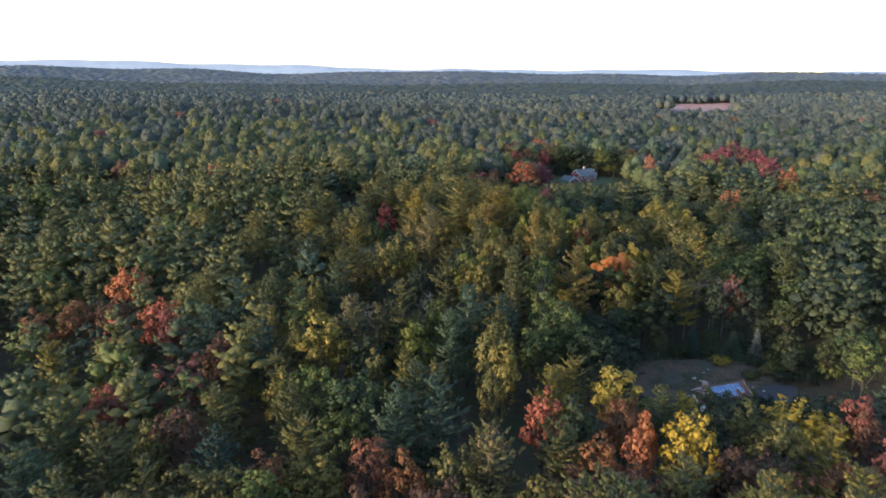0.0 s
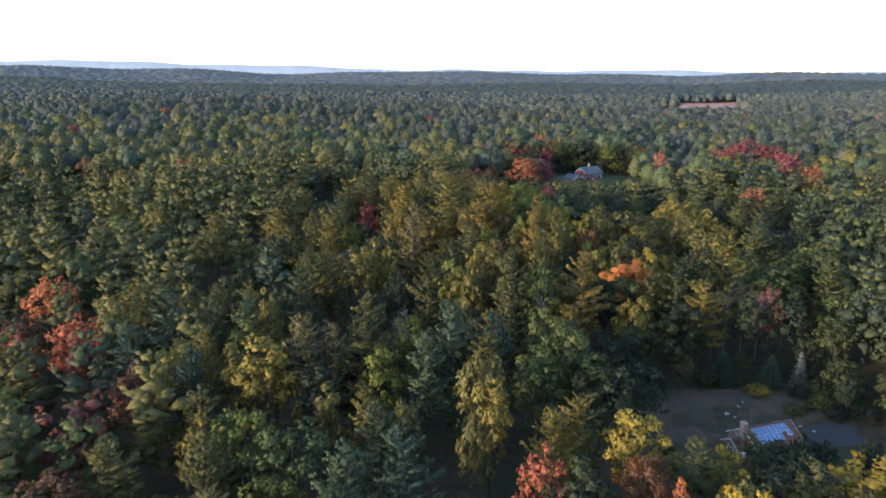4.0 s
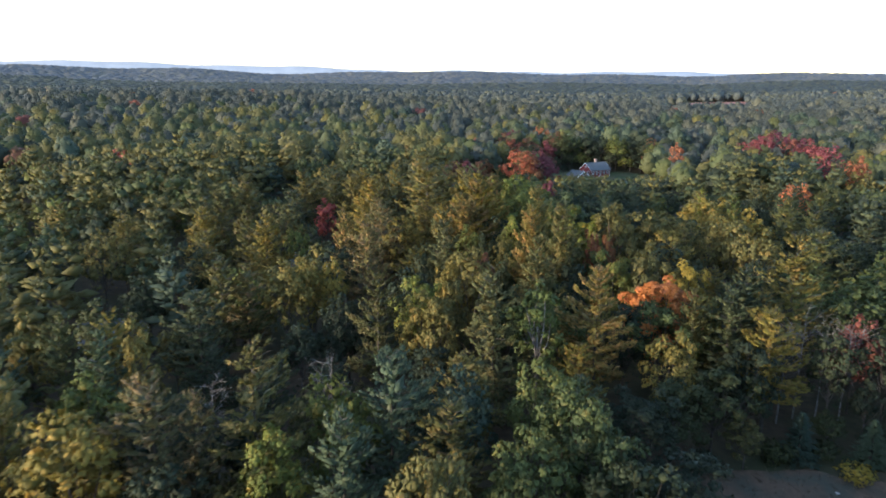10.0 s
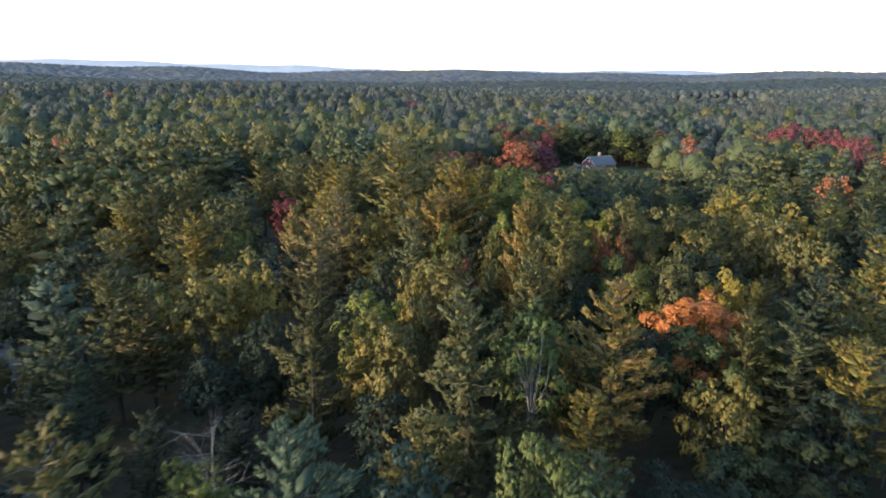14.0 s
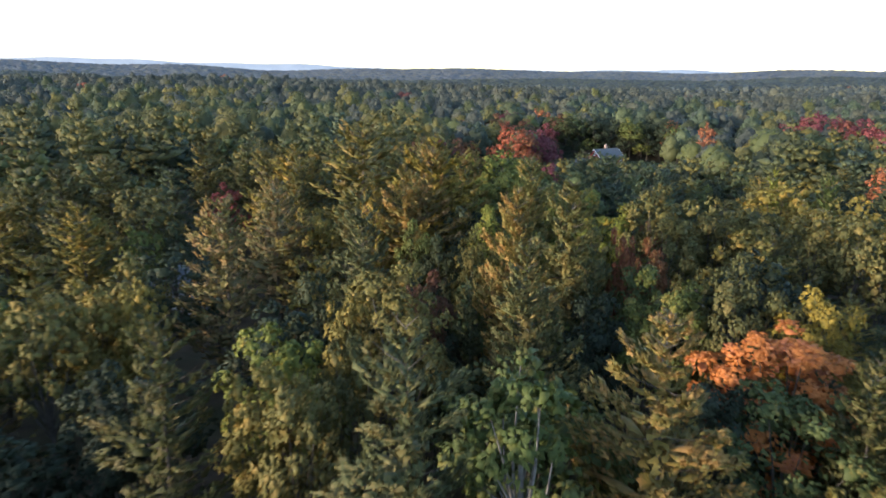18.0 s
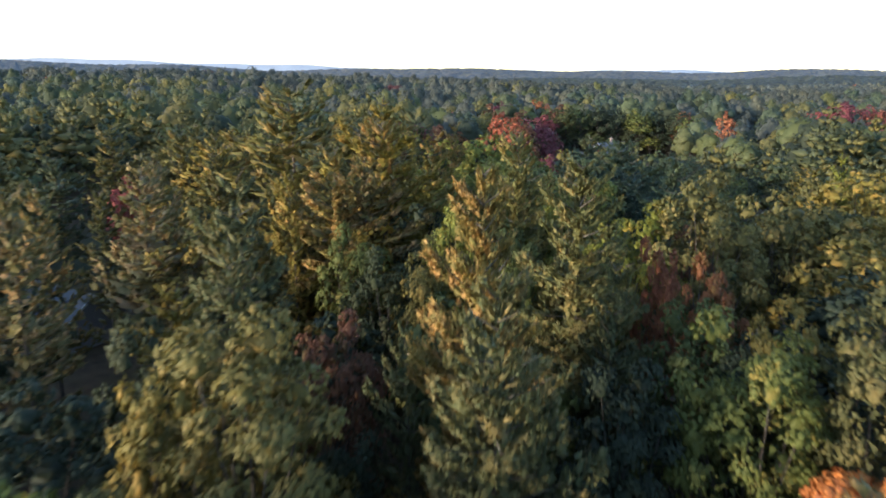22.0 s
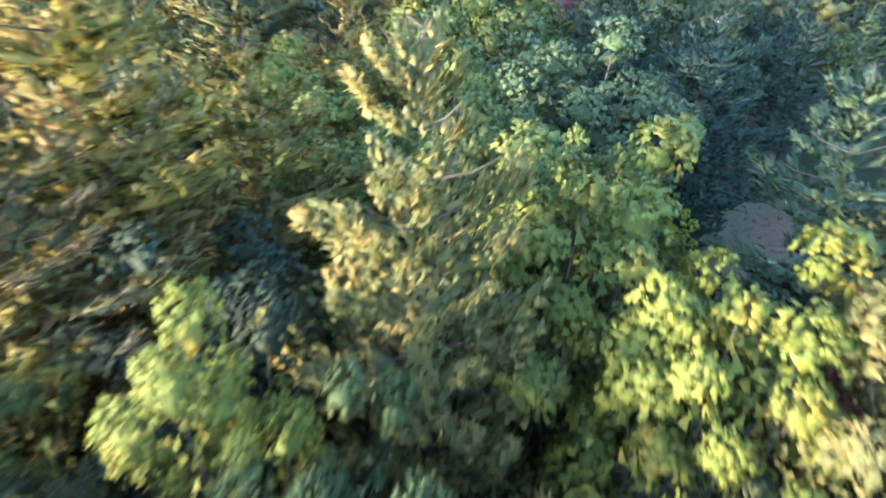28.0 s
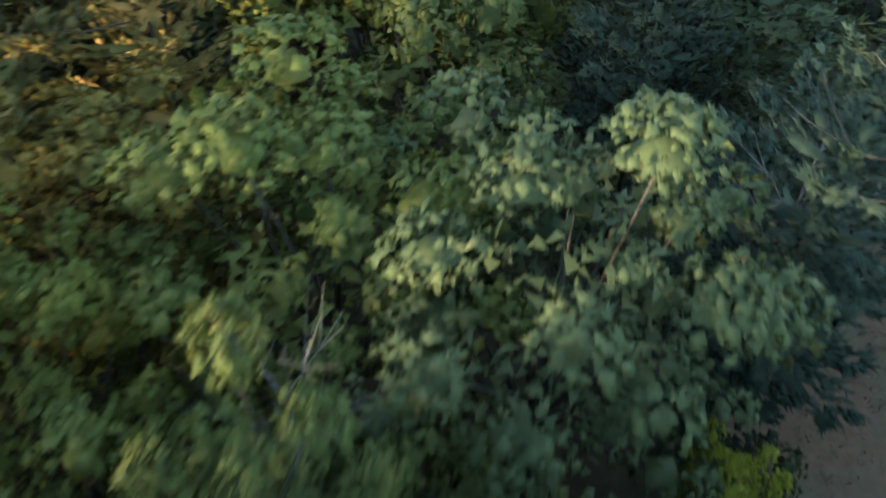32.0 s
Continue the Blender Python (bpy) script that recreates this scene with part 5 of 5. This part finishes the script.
def crown_shape(rng, spread, low, bumps, bump, tufts, tuft, taper, tall):
    """The closed crown of a tree seen from afar, one metre high: an uneven body with boughs swelling out of it and leaf tufts all over."""
    zc, hz = (0.96 + low) / 2, (0.96 - low) / 2
    one = np.ones((1, 1))
    body = clumps(np.array([[rng.uniform(-0.02, 0.02), 0, zc]]), one * [spread * 0.84, 0, 0], one * [0, spread * 0.84, 0], one * [0, 0, hz * 0.94], rng, 2, 0.13)
    i = np.arange(bumps)
    ph, ct = i * 2.39996 + rng.uniform(0, 6), 1 - 1.45 * (i + 0.5) / bumps
    d = np.stack([np.cos(ph) * np.sqrt(1 - ct ** 2), np.sin(ph) * np.sqrt(1 - ct ** 2), ct], 1)
    at = d * (spread, spread, hz) * rng.uniform(0.66, 0.98, (bumps, 1)) + (0, 0, zc)
    q = (bump * rng.uniform(0.65, 1.35, bumps))[:, None]
    boughs = clumps(at, q * [1, 0, 0], q * [0, 1, 0], q * [0, 0, tall], rng, 1, 0.28, d * 1.2)
    d = unit(rng.normal(0, 1, (tufts, 3)) + (0, 0, 0.5))
    at = d * (spread, spread, hz) * rng.uniform(0.86, 1.10, (tufts, 1)) + (0, 0, zc)
    q = (tuft * rng.uniform(0.6, 1.4, tufts))[:, None]
    side = unit(np.cross(d, (0.31, 0.2, 0.93)))
    sprays = clumps(at, side * q, np.cross(d, side) * q * tall, d * q * 0.8, rng, -1, 0.4, d * 2.5)
    v, n, f = stack(body, boughs, sprays)
    v[:, :2] *= (1.16 - taper * np.clip((v[:, 2:] - low) / (1 - low), 0, 1))
    return v, unit(n + (0, 0, 0.5 * taper)), f


FARSHAPE = {}
for i in range(6):
    FARSHAPE["pine", i] = pine_shape(rng, 1.0, 150, 0.050, 0.26, 0.20, 0.34, 1.9, 1, 0.42, solid=True)[0]
    FARSHAPE["oak", i] = oak_shape(rng, 1.0, 170, 0.046, 0.28, 0.16, 20, leaves=1, slim=0.6, fat=1.4)[0]
    FARSHAPE["far_pine", i] = crown_shape(rng, 0.26, 0.20, 16, 0.070, 80, 0.028, 0.50, 0.9)
    FARSHAPE["far_oak", i] = crown_shape(rng, 0.29, 0.16, 14, 0.085, 80, 0.028, 0.22, 1.0)
    FARSHAPE["dome", i] = crown_shape(rng, 0.29, 0.16, 6, 0.100, 12, 0.04, 0.3, 1.0)


def wood(name, shape, rows, mat, label):
    """Trees that nobody could count, joined."""
    vs, ns, fs, tints, o = [], [], [], [], 0
    for x, y, top, wide in rows:
        z = float(terrain(x, y))
        h = top - z
        a = rng.uniform(0, 6.28)
        base, bn, bf = FARSHAPE[shape, int(rng.integers(0, 6))]
        ca, sa = math.cos(a), math.sin(a)
        turn = np.array([[ca, sa, 0], [-sa, ca, 0], [0, 0, 1]])
        vs.append((base * (h * wide, h * wide, h)) @ turn + (x, y, z))
        ns.append(bn @ turn)
        fs.append(bf + o)
        o += len(base)
        tints.append(np.full(len(base), rng.uniform(0, 1)))
    ob = new(name, mesh_from(name, np.concatenate(vs), np.concatenate(fs), mat, np.concatenate(tints), np.concatenate(ns)))
    return tagged(ob, label, "woods", kind="stuff")


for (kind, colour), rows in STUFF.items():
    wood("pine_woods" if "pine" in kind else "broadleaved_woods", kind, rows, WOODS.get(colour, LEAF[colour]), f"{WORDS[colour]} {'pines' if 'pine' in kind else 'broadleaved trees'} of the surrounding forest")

bands = {}
for y in np.arange(-190, 430, 11.0):               # the forest goes on beside and behind the way
    for x in np.arange(-330, 340, 11.5):
        xx, yy = x + rng.uniform(-3.5, 3.5), y + rng.uniform(-3.5, 3.5)
        if y > 26 and abs(xx - 0.02 * yy) < 40 + 0.66 * yy or abs(xx) < 26 and -30 < yy < 36:
            continue
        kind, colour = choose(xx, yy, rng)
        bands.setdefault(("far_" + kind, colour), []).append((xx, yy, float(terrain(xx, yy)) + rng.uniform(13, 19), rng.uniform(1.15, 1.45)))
for y0, y1, step, shape in ((430, 700, 9.2, "far"), (700, 1500, 12.0, "dome")):
    for y in np.arange(y0, y1, step * 0.9):
        half = 40 + 0.66 * y
        for x in np.arange(-half, half, step):
            xx, yy = x + rng.uniform(-0.4, 0.4) * step, y + rng.uniform(-0.4, 0.4) * step
            if open_ground(xx, yy):
                continue
            kind, colour = choose(xx, yy, rng)
            # distance haze put into the leaf colour, stronger farther out
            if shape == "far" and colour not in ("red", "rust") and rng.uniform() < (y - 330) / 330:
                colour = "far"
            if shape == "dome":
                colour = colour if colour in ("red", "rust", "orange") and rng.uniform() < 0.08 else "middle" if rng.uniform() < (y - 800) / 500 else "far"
            h = 5.0 * patch(xx, yy, 70, 4.2) + (rng.uniform(16, 22) if kind == "pine" else rng.uniform(14.5, 19))
            key = ("dome" if shape == "dome" else "far_" + kind, colour)
            bands.setdefault(key, []).append((xx, yy, float(terrain(xx, yy)) + h, (1.0 if step < 12 else 1.15) * rng.uniform(0.9, 1.3)))
for (shape, colour), rows in bands.items():
    wood("distant_woods", shape, rows, WOODS.get(colour, LEAF[colour]), "distant forest canopy fading towards the hills")

# canopy of the farthest woods, uneven sheets over the ground, haze painted into their colour
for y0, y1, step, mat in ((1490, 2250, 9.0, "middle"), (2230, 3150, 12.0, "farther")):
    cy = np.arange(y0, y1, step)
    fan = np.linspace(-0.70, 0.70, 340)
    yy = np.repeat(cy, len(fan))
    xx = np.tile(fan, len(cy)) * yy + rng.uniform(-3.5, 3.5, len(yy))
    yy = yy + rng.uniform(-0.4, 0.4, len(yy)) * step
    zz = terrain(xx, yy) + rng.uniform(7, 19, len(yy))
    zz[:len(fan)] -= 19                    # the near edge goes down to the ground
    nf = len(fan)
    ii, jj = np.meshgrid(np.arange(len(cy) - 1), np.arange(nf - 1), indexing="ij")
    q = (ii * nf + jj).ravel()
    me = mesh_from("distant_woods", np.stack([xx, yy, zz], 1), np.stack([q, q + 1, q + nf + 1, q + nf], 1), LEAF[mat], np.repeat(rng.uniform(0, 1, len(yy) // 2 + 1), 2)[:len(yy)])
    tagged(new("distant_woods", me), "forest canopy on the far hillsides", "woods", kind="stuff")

# the ground, one sheet to the skyline
ring = np.concatenate([np.linspace(-300, 600, 91), 600 + 4300 * np.linspace(0.01, 1, 90) ** 1.6])
fan = np.linspace(-1, 1, 161)
gy = np.repeat(ring, len(fan))
half = 500 + 0.95 * np.abs(gy)
gxx = np.tile(fan, len(ring)) * half
gz = terrain(gxx, gy)
nf = len(fan)
ii, jj = np.meshgrid(np.arange(len(ring) - 1), np.arange(nf - 1), indexing="ij")
q = (ii * nf + jj).ravel()
ground = new("ground", mesh_from("ground", np.stack([gxx, gy, gz], 1), np.stack([q, q + 1, q + nf + 1, q + nf], 1), LITTER))
tagged(ground, "leaf-littered forest floor running out to wooded hills", "ground", kind="structure")

# hills on the skyline, blue haze painted in and faintly glowing
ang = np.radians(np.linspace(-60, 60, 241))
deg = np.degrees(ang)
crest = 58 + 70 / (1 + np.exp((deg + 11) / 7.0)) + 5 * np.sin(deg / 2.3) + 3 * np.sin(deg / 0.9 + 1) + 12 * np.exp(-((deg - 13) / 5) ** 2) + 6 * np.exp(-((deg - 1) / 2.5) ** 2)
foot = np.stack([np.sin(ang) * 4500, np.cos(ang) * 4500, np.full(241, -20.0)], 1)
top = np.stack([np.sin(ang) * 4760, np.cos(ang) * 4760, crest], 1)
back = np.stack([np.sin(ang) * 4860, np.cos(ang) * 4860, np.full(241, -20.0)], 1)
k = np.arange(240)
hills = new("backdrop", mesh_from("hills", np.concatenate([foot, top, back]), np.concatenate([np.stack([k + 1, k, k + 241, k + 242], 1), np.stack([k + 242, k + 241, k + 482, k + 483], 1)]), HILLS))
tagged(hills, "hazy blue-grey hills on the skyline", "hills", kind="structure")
